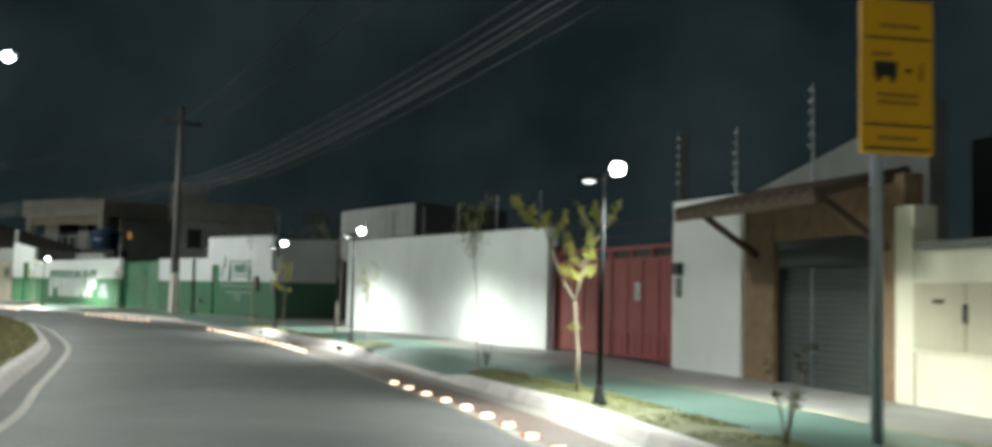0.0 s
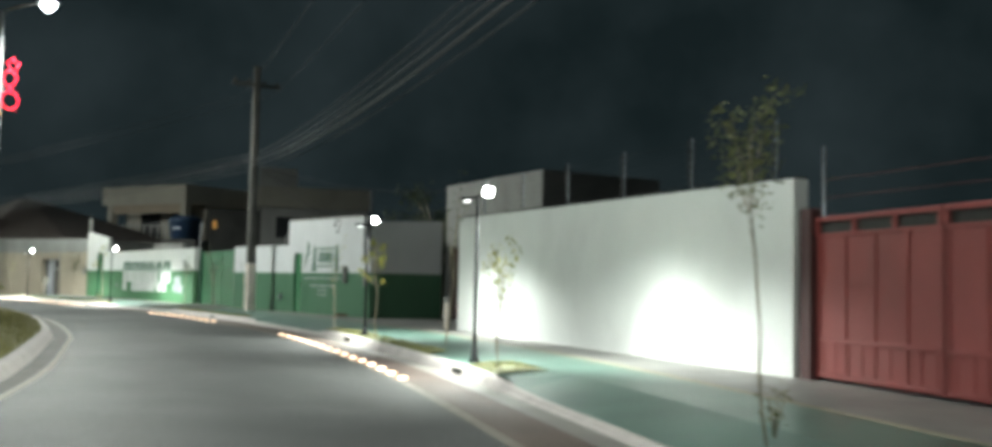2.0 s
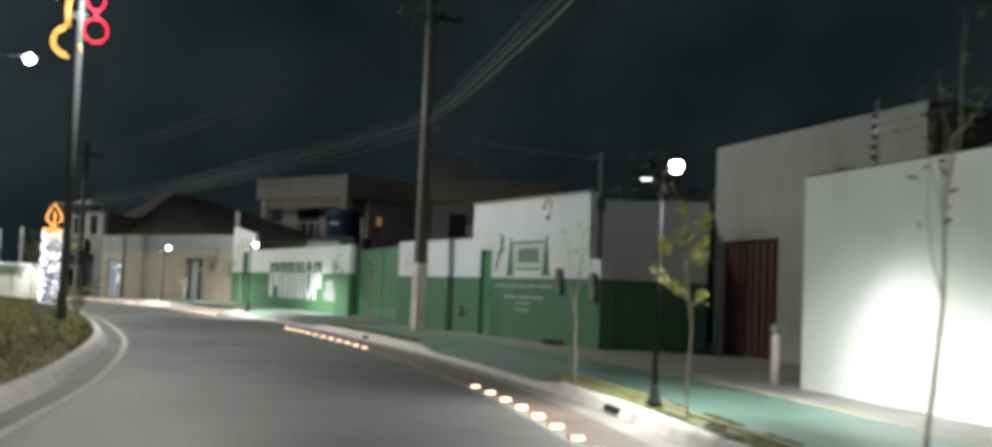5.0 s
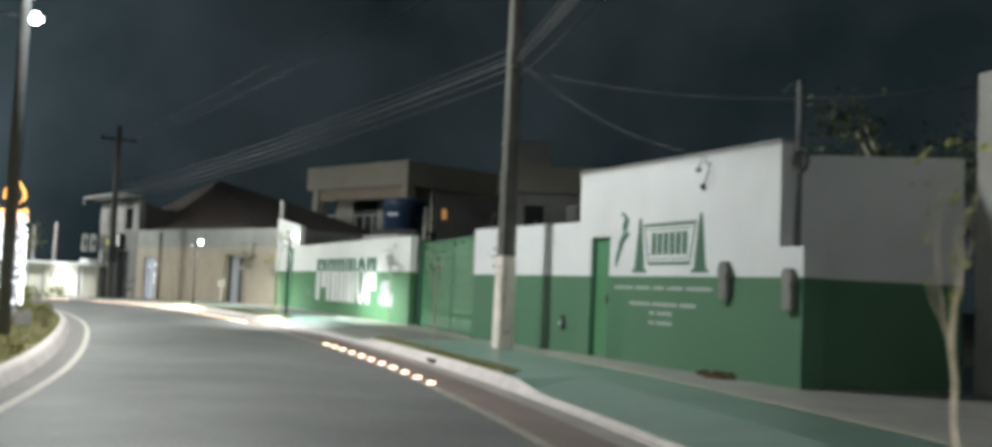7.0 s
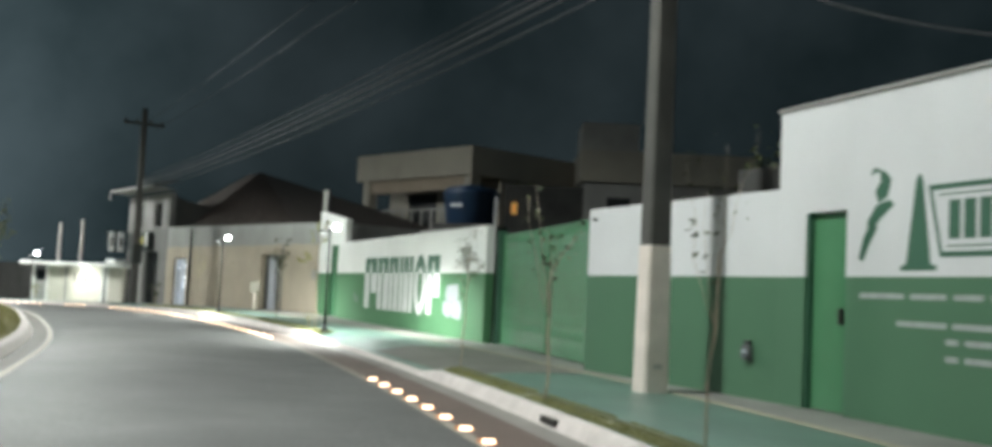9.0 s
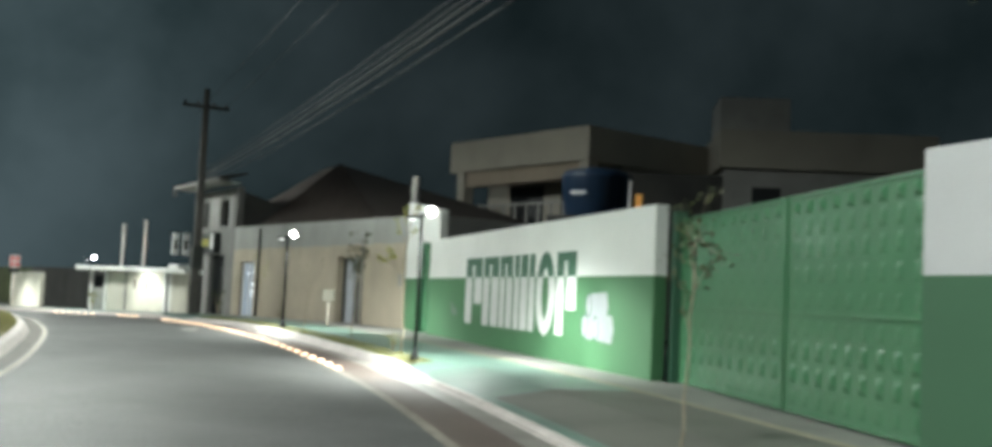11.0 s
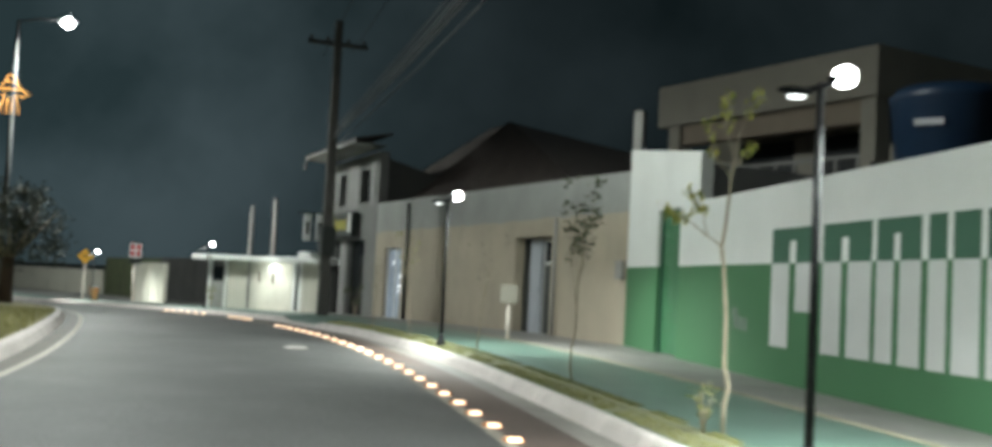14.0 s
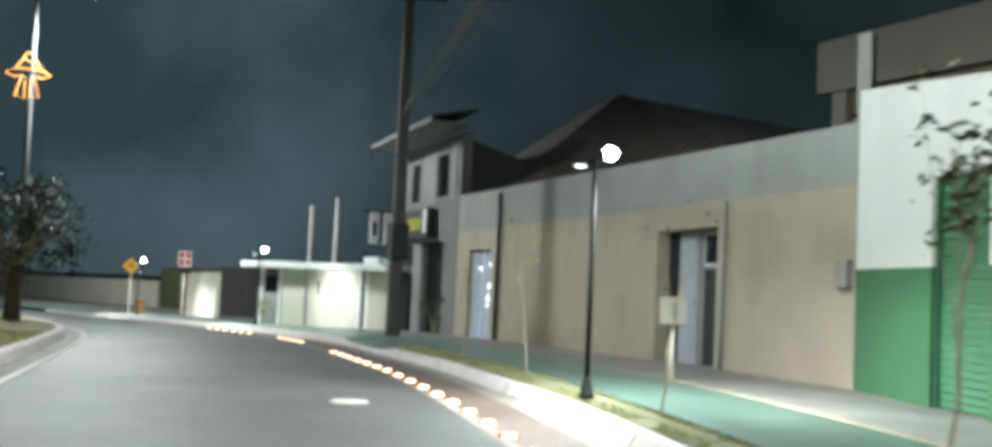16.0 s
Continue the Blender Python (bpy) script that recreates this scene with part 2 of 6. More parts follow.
ROPE_WHITE = material("white_fairy_light", (0.80, 0.86, 1.0), 0.4, 0.0, 1, 1, 0.0, glow=3.6)
SHOP_GLOW = material("lit_shop_glass", (0.30, 0.36, 0.44), 0.4, 0.5, 3, 10, 0.0, glow=0.22)
SHOP_LAMP = material("shop_lamp", (0.9, 0.95, 1.0), 0.3, 0.0, 1, 1, 0.0, glow=2.5)
SIGN_YELLOW = material("dim_yellow_lettering", (0.42, 0.38, 0.05), 0.6, 0.1, 3, 40, 0.0)
ROOF_BROWN = material("brown_roof_tile", (0.05, 0.039, 0.034), 0.9, 0.3, 3, 40, 0.25)
WARM_GLOW = material("lit_window_curtain", (0.9, 0.45, 0.12), 0.5, 0.2, 3, 10, 0.0, glow=0.12)
GLASS = material("dark_window_glass", (0.02, 0.024, 0.028), 0.08, 0.1, 2, 10, 0.0)
DOOR_GREY = material("blue_grey_door_paint", (0.40, 0.42, 0.46), 0.55, 0.1, 3, 40, 0.05)
CABINET = material("beige_cabinet_paint", (0.50, 0.455, 0.33), 0.65, 0.12, 3, 40, 0.06, dirt=0.2)
PALE = material("pale_grey_paint", (0.58, 0.59, 0.61), 0.7, 0.08, 3, 40, 0.05)
PIPE_PAINT = material("chalky_grey_paint", (0.31, 0.33, 0.345), 0.8, 0.15, 4, 40, 0.05)
MARK_PAINT = material("worn_grey_green_paint", (0.15, 0.21, 0.165), 0.85, 0.3, 8, 50, 0.05)
FADED = material("faded_white_lettering", (0.34, 0.38, 0.36), 0.8, 0.3, 14, 60, 0.05)
PAPER = material("paper_notice", (0.72, 0.73, 0.74), 0.7, 0.1, 8, 60, 0.0)
SIGN_RED = material("red_sign_face", (0.5, 0.03, 0.03), 0.5, 0.1, 5, 40, 0.0)
DIRT = material("dry_leaf_litter", (0.12, 0.07, 0.035), 0.95, 0.4, 8, 60, 0.4)
CAST_IRON = material("worn_manhole_iron", (0.45, 0.43, 0.40), 0.6, 0.25, 10, 60, 0.2)


# ---- building tools ----
def box(bm, x0, x1, y0, y1, z0, z1, bevel=0.0):
    v = [bm.verts.new(p) for p in ((x0, y0, z0), (x1, y0, z0), (x1, y1, z0), (x0, y1, z0), (x0, y0, z1), (x1, y0, z1), (x1, y1, z1), (x0, y1, z1))]
    fs = [bm.faces.new([v[i] for i in q]) for q in ((3, 2, 1, 0), (4, 5, 6, 7), (0, 1, 5, 4), (1, 2, 6, 5), (2, 3, 7, 6), (3, 0, 4, 7))]
    if bevel > 0:
        es = {e for f_ in fs for e in f_.edges}
        bmesh.ops.bevel(bm, geom=list(es), offset=bevel, segments=2, affect="EDGES", profile=0.6)
    return bm


def prism(bm, outline, y0, y1):
    """A flat outline in x and z, given thickness in y."""
    a = [bm.verts.new((x, y0, z)) for x, z in outline]
    b = [bm.verts.new((x, y1, z)) for x, z in outline]
    n = len(outline)
    bm.faces.new(a)
    bm.faces.new(b[::-1])
    for i in range(n):
        bm.faces.new((a[i], b[i], b[(i + 1) % n], a[(i + 1) % n]))
    bmesh.ops.recalc_face_normals(bm, faces=bm.faces[:])
    return bm


def tube(bm, pts, radii, n=8):
    pts = [Vector(p) for p in pts]
    if not hasattr(radii, "__len__"):
        radii = [radii] * len(pts)
    rings = []
    for i, p in enumerate(pts):
        d = (pts[min(i + 1, len(pts) - 1)] - pts[max(i - 1, 0)]).normalized()
        side = d.cross(Vector((0.31, 0.17, 0.94))).normalized() if abs(d.z) < 0.9 else d.cross(Vector((1, 0.1, 0))).normalized()
        up = side.cross(d)
        rings.append([bm.verts.new(p + radii[i] * (math.cos(2 * math.pi * k / n) * side + math.sin(2 * math.pi * k / n) * up)) for k in range(n)])
    for a, b in zip(rings, rings[1:]):
        for k in range(n):
            f_ = bm.faces.new((a[k], a[(k + 1) % n], b[(k + 1) % n], b[k]))
            f_.smooth = True
    bm.faces.new(rings[0][::-1])
    bm.faces.new(rings[-1])
    return bm


def mesh_of(bm, name, mat):
    bmesh.ops.recalc_face_normals(bm, faces=bm.faces[:])
    me = bpy.data.meshes.new(name)
    bm.to_mesh(me)
    bm.free()
    me.materials.append(mat)
    return me


def part(name, bm, mat, parent, label=""):
    ob = new(name, mesh_of(bm, name, mat))
    ob.parent = parent
    return tagged(ob, label)


def thing(name, m, label, category, group="", kind=""):
    ob = new(name)
    ob.empty_display_size = 0.2
    ob.matrix_world = m
    return tagged(ob, label, category, group, kind)


def solid(name, bm, mat, m, label, category, group="", kind=""):
    ob = new(name, mesh_of(bm, name, mat))
    ob.matrix_world = m
    return tagged(ob, label, category, group, kind)


def B(*a, **k):
    return box(bmesh.new(), *a, **k)


def lift(x, y):
    """The gentle fall of the street at its far end."""
    q = (x + 38) * -0.85 + (y - 67.2) * 0.5
    return float(np.interp(q, (-17, -8, -2, 2, 10.8, 24, 39, 60), (0, 0.03, 0.05, 0.04, -0.1, -0.42, -0.80, -1.0)))


def along(a, b, z=0.0):
    """The frame of a frontage: x runs from a to b, y points to the street."""
    d = Vector((b[0] - a[0], b[1] - a[1], 0)).normalized()
    m = Matrix(((d.x, -d.y, 0, a[0]), (d.y, d.x, 0, a[1]), (0, 0, 1, z), (0, 0, 0, 1)))
    return m


def span(a, b):
    return math.hypot(b[0] - a[0], b[1] - a[1])


SW = 0.18

# ---- the street's line: the edge line of the carriageway ----
CTRL = [(6.2, -60), (5.0, -30), (3.6, -12), (1.85, 4), (-0.99, 14.95), (-2.94, 20.14), (-5.84, 27.33), (-8.42, 32.72), (-11.08, 37.66), (-15.54, 44.34), (-20.64, 50.79),
        (-26.04, 56.86), (-32.0, 62.40), (-37.09, 66.46), (-43.73, 70.94), (-50, 74.7), (-58, 78.2), (-68, 81.6), (-84, 84.5), (-110, 85.5), (-150, 83)]


def spline(c, step=0.5):
    out = []
    p = [Vector(v) for v in c]
    p = [2 * p[0] - p[1]] + p + [2 * p[-1] - p[-2]]
    for a, b, cc, d in zip(p, p[1:], p[2:], p[3:]):
        n = max(2, int((cc - b).length / step))
        for i in range(n):
            t = i / n
            out.append(0.5 * (2 * b + (cc - a) * t + (2 * a - 5 * b + 4 * cc - d) * t * t + (3 * b - a - 3 * cc + d) * t ** 3))
    out.append(p[-2])
    return out


LINE_PTS = spline(CTRL)
LINE_N = []
for i in range(len(LINE_PTS)):
    d = (LINE_PTS[min(i + 1, len(LINE_PTS) - 1)] - LINE_PTS[max(i - 1, 0)]).normalized()
    LINE_N.append(Vector((d.y, -d.x)))
LINE_S = [0.0]
for a, b in zip(LINE_PTS, LINE_PTS[1:]):
    LINE_S.append(LINE_S[-1] + (b - a).length)


def s_of(x, y):
    return LINE_S[min(range(len(LINE_PTS)), key=lambda i: (LINE_PTS[i].x - x) ** 2 + (LINE_PTS[i].y - y) ** 2)]


LS_, LX_, LY_ = np.array(LINE_S), np.array([p.x for p in LINE_PTS]), np.array([p.y for p in LINE_PTS])
NX_, NY_ = np.array([p.x for p in LINE_N]), np.array([p.y for p in LINE_N])


def off(s, o):
    k = min(max(int(np.searchsorted(LS_, s)) - 1, 0), len(LS_) - 2)
    f_ = (s - LS_[k]) / (LS_[k + 1] - LS_[k])
    x, y = LX_[k] + f_ * (LX_[k + 1] - LX_[k]), LY_[k] + f_ * (LY_[k + 1] - LY_[k])
    nx, ny = NX_[k] + f_ * (NX_[k + 1] - NX_[k]), NY_[k] + f_ * (NY_[k + 1] - NY_[k])
    return float(x + o * nx), float(y + o * ny)


# Dropped kerbs, from one tip to the next.
DROPS = [(s_of(-3.0, 20.4), s_of(-5.1, 25.2)), (s_of(-11.4, 38.2), s_of(-15.0, 43.6)), (s_of(-21.2, 51.4), s_of(-26.6, 57.5)), (s_of(-44.3, 71.3), s_of(-46.9, 72.9))]


def kerb_height(s):
    h = 0.135
    for a, b in DROPS:
        if a - 0.5 < s < b + 0.5:
            h = min(h, 0.045 + 0.09 * max(0.0, min(1.0, max(a - s, s - b) / 0.5)))
    return h


def strip(name, cols, mat, label, category, s0=0.0, s1=None, kind="structure"):
    """A sheet along the street; cols: (offset, height) pairs, heights may be functions of the way along."""
    s1 = LINE_S[-1] if s1 is None else s1
    ss = [s0] + [s for s in LINE_S if s0 < s < s1] + [s1]
    bm = bmesh.new()
    last = None
    for s in ss:
        row = []
        for o, z in cols:
            x, y = off(s, o(s) if callable(o) else o)
            row.append(bm.verts.new((x, y, lift(x, y) + (z(s) if callable(z) else z))))
        if last:
            for k in range(len(row) - 1):
                bm.faces.new((last[k], last[k + 1], row[k + 1], row[k]))
        last = row
    return solid(name, bm, mat, Matrix(), label, category, kind=kind)


FAR_S = [s_of(-6.0, 27.8), s_of(-9.5, 35), s_of(-16.5, 45.6), s_of(-30, 60.8), s_of(-37.1, 66.46), s_of(-45, 71.8)]


def FAR(o):
    """An offset on the median's side, where the carriageway narrows on its way."""
    return lambda s: o + float(np.interp(s, FAR_S, (0.10, -0.02, 0.08, 0.03, 0.08, 0.21)))


# The ground, one sheet to the horizon.
bm = bmesh.new()
gx = [-1500, -400, -160] + [-130 + 6 * i for i in range(30)] + [60, 200, 600, 1500]
gy = [-1500, -400, -120] + [-60 + 6 * i for i in range(35)] + [160, 250, 500, 1500]
gv = [[bm.verts.new((x, y, lift(x, y) - 0.06)) for y in gy] for x in gx]
for i in range(len(gx) - 1):
    for j in range(len(gy) - 1):
        bm.faces.new((gv[i][j], gv[i + 1][j], gv[i + 1][j + 1], gv[i][j + 1]))
solid("ground", bm, GROUND, Matrix(), "dark bare ground reaching to the horizon", "ground", kind="structure")
strip("road", [(FAR(-4.54), 0), (-2.3, 0.03), (0.0, 0.0)], ASPHALT, "grey asphalt one-way carriageway, slightly cambered", "road")
strip("gutter_lane", [(0.0, 0.0), (0.62, -0.005)], ASPHALT_REDDISH, "reddish asphalt strip beside the edge line", "road")
strip("gutter_near", [(0.62, -0.005), (0.95, -0.012)], GUTTER, "pale concrete gutter along the kerb", "gutter")
strip("gutter_far", [(FAR(-4.98), -0.01), (FAR(-4.54), 0.0)], GUTTER_DULL, "pale concrete gutter along the median kerb", "gutter")
strip("edge_line_near", [(-0.10, 0.006), (0.02, 0.006)], LINE, "worn pale edge line on the carriageway", "road marking")
strip("edge_line_far", [(FAR(-4.64), 0.006), (FAR(-4.54), 0.006)], KERB_LINE, "worn pale edge line by the median", "road marking")
strip("pavement", [(1.075, kerb_height), (1.95, SW), (3.05, SW)], PATH_GREEN, "green painted walking path on the pavement", "pavement")
strip("driveway", [(1.08, kerb_height), (1.95, SW + 0.004), (3.005, SW + 0.004)], DRIVE, "grey-brown driveway before the green gate", "pavement", s_of(-20.0, 50.0) + 0.6, s_of(-24.4, 55.0))
strip("pavement_line", [(3.01, SW + 0.004), (3.15, SW + 0.004)], YLINE, "sand-coloured line along the green path", "road marking")
strip("pavement_strip", [(3.05, SW), (11.5, SW)], PAVING, "grey concrete pavement along the frontages", "pavement", s0=s_of(6.2, -60) + 1)
strip("median", [(FAR(-5.13), 0.148), (-6.4, 0.20), (-9.0, 0.34), (-13.0, 0.2)], MEDIAN_SOIL, "grassy central median", "median")
strip("median_back", [(-13.0, 0.2), (-13.1, -0.05)], KERB, "far kerb of the median", "kerb")


# ---- street lamps on the pavement ----
def lamp_post(x, y, heading, bright=1.0, turn=0.0):
    """A slim post with two LED heads, one over the path, one over the road."""
    base = lift(x, y) + SW
    t = thing("street_lamp", Matrix.Translation((x, y, base)) @ pose(0, 0, 0, 0, 0, heading), "slim dark lamp post with two lit heads on the verge", "street lamp", "lamp posts along the path")
    bm = bmesh.new()
    tube(bm, [(0, 0, 0.0), (0, 0, 0.02), (0, 0, 0.03), (0, 0, 0.2)], [0.085, 0.085, 0.07, 0.032], 10)
    part("base", bm, POLE_DARK, t)
    bm = bmesh.new()
    tube(bm, [(0, 0, 0.15), (0, 0, 1.2), (0, 0, 2.36)], [0.029, 0.026, 0.023], 10)
    part("post", bm, POLE_DARK, t)
    bm = bmesh.new()
    tube(bm, [(-0.09, 0, 2.31), (0, 0, 2.335), (0.09, 0, 2.38)], 0.018, 6)
    part("crossarm", bm, POLE_DARK, t)
    for sx in (-1, 1):
        bm = bmesh.new()
        z = 2.39 if sx > 0 else 2.29
        a = [(sx * (0.05 + (0.22 if sx < 0 else 0.10) * k / 6), 0, z + 0.03 * k / 6) for k in range(7)]
        tube(bm, a, [(1.0 if sx < 0 else 0.7) * r for r in (0.02, 0.045, 0.062, 0.07, 0.066, 0.05, 0.02)], 10)
        for v in bm.verts:
            v.co.z = z + (v.co.z - z) * 0.45
        part("lamp_head", bm, POLE_DARK, t)
        # Path-side lens is a ball: the lamp's glare is built into its size.
        bm = bmesh.new()
        bmesh.ops.create_uvsphere(bm, u_segments=20, v_segments=12, radius=1.0, matrix=Matrix.Translation((sx * 0.155, 0, z - (0.026 if sx < 0 else -0.02))) @ Matrix.Diagonal((0.06, 0.045, 0.012, 1) if sx < 0 else (0.072, 0.07, 0.066, 1)))
        part("lens", bm, LENS_DIM if sx < 0 else LAMP_GLOW, t, "glowing white lens")
    m = t.matrix_world
    for px, pz, ax, swing, ang, power, blend in ((0.28, 2.30, 48, 1, 57, HEAD_WALL, 0.9), (0.28, 2.30, 50, -43, 56, 1.5 * HEAD_WALL, 0.9), (0.30, 2.24, 10, 0, 148, HEAD_WIDE, 1.0), (-0.27, 2.22, -38, 0, 126, HEAD_ROAD, 0.9)):
        sp = bpy.data.lights.new("lamp_beam", "SPOT")
        sp.energy, sp.color, sp.spot_size, sp.spot_blend, sp.shadow_soft_size = power * bright, COOL, radians(ang), blend, 0.06
        lo = new("lamp_beam", sp)
        lo.parent = t
        lo.matrix_local = pose(px, 0, pz) @ pose(0, 0, 0, 0, 0, swing + turn) @ pose(0, 0, 0, 0, -ax, 0)
    return t


def facing(x, y):
    """The turn at which x points away from the road."""
    s = s_of(x, y)
    a, b = off(s, 0), off(s, 1)
    return math.degrees(math.atan2(b[1] - a[1], b[0] - a[0]))


for x, y, bright, turn in ((2.9, 6.2, 1.25, 0), (-0.27, 16.3, 1.0, 0), (-5.0, 28.35, 1.0, 0), (-8.40, 35.25, 1.0, 0), (-26.62, 59.22, 1.35, 0), (-35.12, 66.47, 1.0, 0), (-57.2, 79.8, 1.0, 0), (-71.2, 84.3, 1.0, 0)):
    lamp_post(x, y, facing(x, y), bright, turn)


# ---- tall lamps on the median, with festive light figures ----
def star(cx, cz, r):
    return [(cx + (r if k % 2 == 0 else r * 0.42) * math.sin(math.pi * k / 5), 0, cz + (r if k % 2 == 0 else r * 0.42) * math.cos(math.pi * k / 5)) for k in range(11)]


def arc(cx, cz, r, a0, a1, n=14, ry=None):
    ry = ry or r
    return [(cx + r * math.cos(radians(a0 + (a1 - a0) * k / n)), 0, cz + ry * math.sin(radians(a0 + (a1 - a0) * k / n))) for k in range(n + 1)]


def tall_lamp(x, y, height, arm, heading, power):
    base = lift(x, y) + 0.2
    t = thing("tall_street_lamp", Matrix.Translation((x, y, base)) @ pose(0, 0, 0, 0, 0, heading), "tall grey steel street lamp on grassy median, three of six added", "street lamp", "tall lamps on the median")
    bm = bmesh.new()
    tube(bm, [(0, 0, 0), (0, 0, height * 0.5), (0, 0, height)], [0.11, 0.085, 0.06], 12)
    part("post", bm, POST_GREY, t)
    bm = bmesh.new()
    tube(bm, [(0, 0, height - 0.05), (arm * 0.5, 0, height + 0.12), (arm, 0, height + 0.16)], 0.035, 8)
    part("arm", bm, POST_GREY, t)
    bm = bmesh.new()
    box(bm, arm - 0.1, arm + 0.6, -0.16, 0.16, height + 0.12, height + 0.22, 0.03)
    part("lamp_head", bm, STEEL, t)
    # Dome larger than the lens, so the lamp's glare is modelled as well.
    bm = bmesh.new()
    bmesh.ops.create_uvsphere(bm, u_segments=20, v_segments=12, radius=1.0, matrix=Matrix.Translation((arm + 0.26, 0, height + 0.1)) @ Matrix.Diagonal((0.22, 0.19, 0.19, 1)))
    part("lens", bm, LAMP_GLOW, t, "glowing white lens")
    sp = bpy.data.lights.new("street_beam", "SPOT")
    sp.energy, sp.color, sp.spot_size, sp.spot_blend, sp.shadow_soft_size = power, COOL, radians(168), 0.5, 0.45
    lo = new("street_beam", sp)
    lo.parent = t
    lo.matrix_local = pose(arm + 0.26, 0, height - 0.1, 0, -12, 0)
    return t


def light_figure(x, y, z, heading, lines, label):
    t = thing("light_figure", Matrix.Translation((x, y, z)) @ pose(0, 0, 0, 0, 0, heading), label, "festive light", "festive light figures on poles")
    bm = bmesh.new()
    tube(bm, [(-0.25, 0.05, 0), (0.25, 0.05, 0)], 0.015, 5)
    part("bracket", bm, STEEL, t)
    for pts, mat in lines:
        bm = bmesh.new()
        tube(bm, pts, 0.016, 6)
        part("rope_light", bm, mat, t)
    return t


# The last three stand out of view, added to light road and far walls.
TALLS = [(-23.3, 45.0, 9.65, -8, 1.5, 0.75 * TALL), (-38.8, 58.7, 9.6, 51, 1.5, TALL), (-61.0, 73.7, 10.1, 53, 1.4, 1.35 * TALL), (-9.9, 20.0, 9.6, 20, 1.6, 0.45 * TALL), (-2.6, -6.0, 9.6, 8, 1.6, 0.5 * TALL), (-86.5, 82.5, 9.8, 70, 1.5, 0.7 * TALL)]
for x, y, h, turn, arm, power in TALLS:
    tall_lamp(x, y, h, arm, turn, power)


# ---- utility poles and cables ----
def taper(bm, z0, z1, w0, w1):
    """A square tapering shaft with chamfered corners."""
    rings = []
    for z, w in ((z0, w0), (z1, w1)):
        c = w * 0.82
        rings.append([bm.verts.new((x, y, z)) for x, y in ((w, -c), (w, c), (c, w), (-c, w), (-w, c), (-w, -c), (-c, -w), (c, -w))])
    for k in range(8):
        bm.faces.new((rings[0][k], rings[0][(k + 1) % 8], rings[1][(k + 1) % 8], rings[1][k]))
    bm.faces.new(rings[0][::-1])
    bm.faces.new(rings[1])
    return bm


def utility_pole(x, y, height, heading, whitewash):
    base = lift(x, y) + SW
    t = thing("utility_pole", Matrix.Translation((x, y, base)) @ pose(0, 0, 0, 0, 0, heading), "square grey concrete utility pole on the pavement, foot whitewashed" if whitewash else "grey concrete utility pole with crossarm on the pavement", "utility pole", "utility poles")
    z0 = 1.72 if whitewash else 0.0
    bm = bmesh.new()
    taper(bm, z0, height, 0.148 - 0.005 * z0, 0.10)
    for k in range(9):
        zz = z0 + 0.6 + k * 0.62
        w = 0.148 - 0.0055 * zz
        for sx in (-1, 1):
            box(bm, -0.03, 0.03, sx * (w + 0.001), sx * (w + 0.003), zz, zz + 0.34)
    part("shaft", bm, CONCRETE, t)
    if whitewash:
        bm = bmesh.new()
        taper(bm, 0.0, z0, 0.165, 0.148)
        part("foot", bm, WHITEWASH, t, "whitewashed pole foot")
        part("tag_plate", B(-0.06, 0.06, -0.172, -0.166, 0.28, 0.34), CAST_IRON, t)
    bm = bmesh.new()
    box(bm, -0.9, 0.9, -0.05, 0.05, height - 0.75, height - 0.63, 0.01)
    part("crossarm", bm, CONCRETE, t)
    for k in (-0.8, -0.3, 0.3, 0.8):
        bm = bmesh.new()
        tube(bm, [(k, 0, height - 0.63), (k, 0, height - 0.55), (k, 0, height - 0.5)], [0.03, 0.05, 0.02], 7)
        part("insulator", bm, BROWN, t)
    return t


P0X, P1X, P2X = (3.5, 10.3), (-16.66, 50.37), (-46.6, 75.4)
utility_pole(*P0X, 8.9, 25, False)
utility_pole(*P1X, 8.9, 42, True)
far_pole = utility_pole(*P2X, 8.7, 58, False)
bm = bmesh.new()
box(bm, -0.2, 0.2, -0.3, 0.25, 1.75, 2.6, 0.02)
part("switch_box", bm, SHUTTER, far_pole)


def cable(a, b, sag, r=0.018):
    bm = bmesh.new()
    a, b = Vector(a), Vector(b)
    tube(bm, [a.lerp(b, k / 24) - Vector((0, 0, 4 * sag * (k / 24) * (1 - k / 24))) for k in range(25)], r, 5)
    solid("cable", bm, WIRE, Matrix(), "dark overhead cable sagging between utility poles", "cable", "overhead cables")


for dz, sag, dx, r in ((0.0, 0.85, 0.0, 0.022), (0.16, 0.78, 0.10, 0.014), (-0.16, 0.95, -0.08, 0.018), (0.32, 0.70, 0.16, 0.012), (0.08, 1.05, 0.06, 0.012), (-0.3, 0.9, 0.1, 0.012), (2.4, 0.6, 0.6, 0.009), (2.4, 0.6, -0.6, 0.009)):
    cable((P0X[0] + dx, P0X[1], 5.6 + dz), (P1X[0] + dx, P1X[1], 5.62 + dz), sag, r)
    cable((P1X[0] + dx, P1X[1], 5.62 + dz), (P2X[0] + dx, P2X[1], 5.35 + dz), sag * 0.35, r)
cable((P1X[0], P1X[1], 5.5), (-8.9, 47.2, 4.3), 0.35, 0.012)
cable((P1X[0], P1X[1], 5.7), (-12.4, 46.9, 3.3), 0.3, 0.008)


# ---- the frontages ----
def disc(cx, cz, rx, rz, y0, y1, n=20):
    return prism(bmesh.new(), [(cx + rx * math.cos(2 * math.pi * k / n), cz + rz * math.sin(2 * math.pi * k / n)) for k in range(n)], y0, y1)


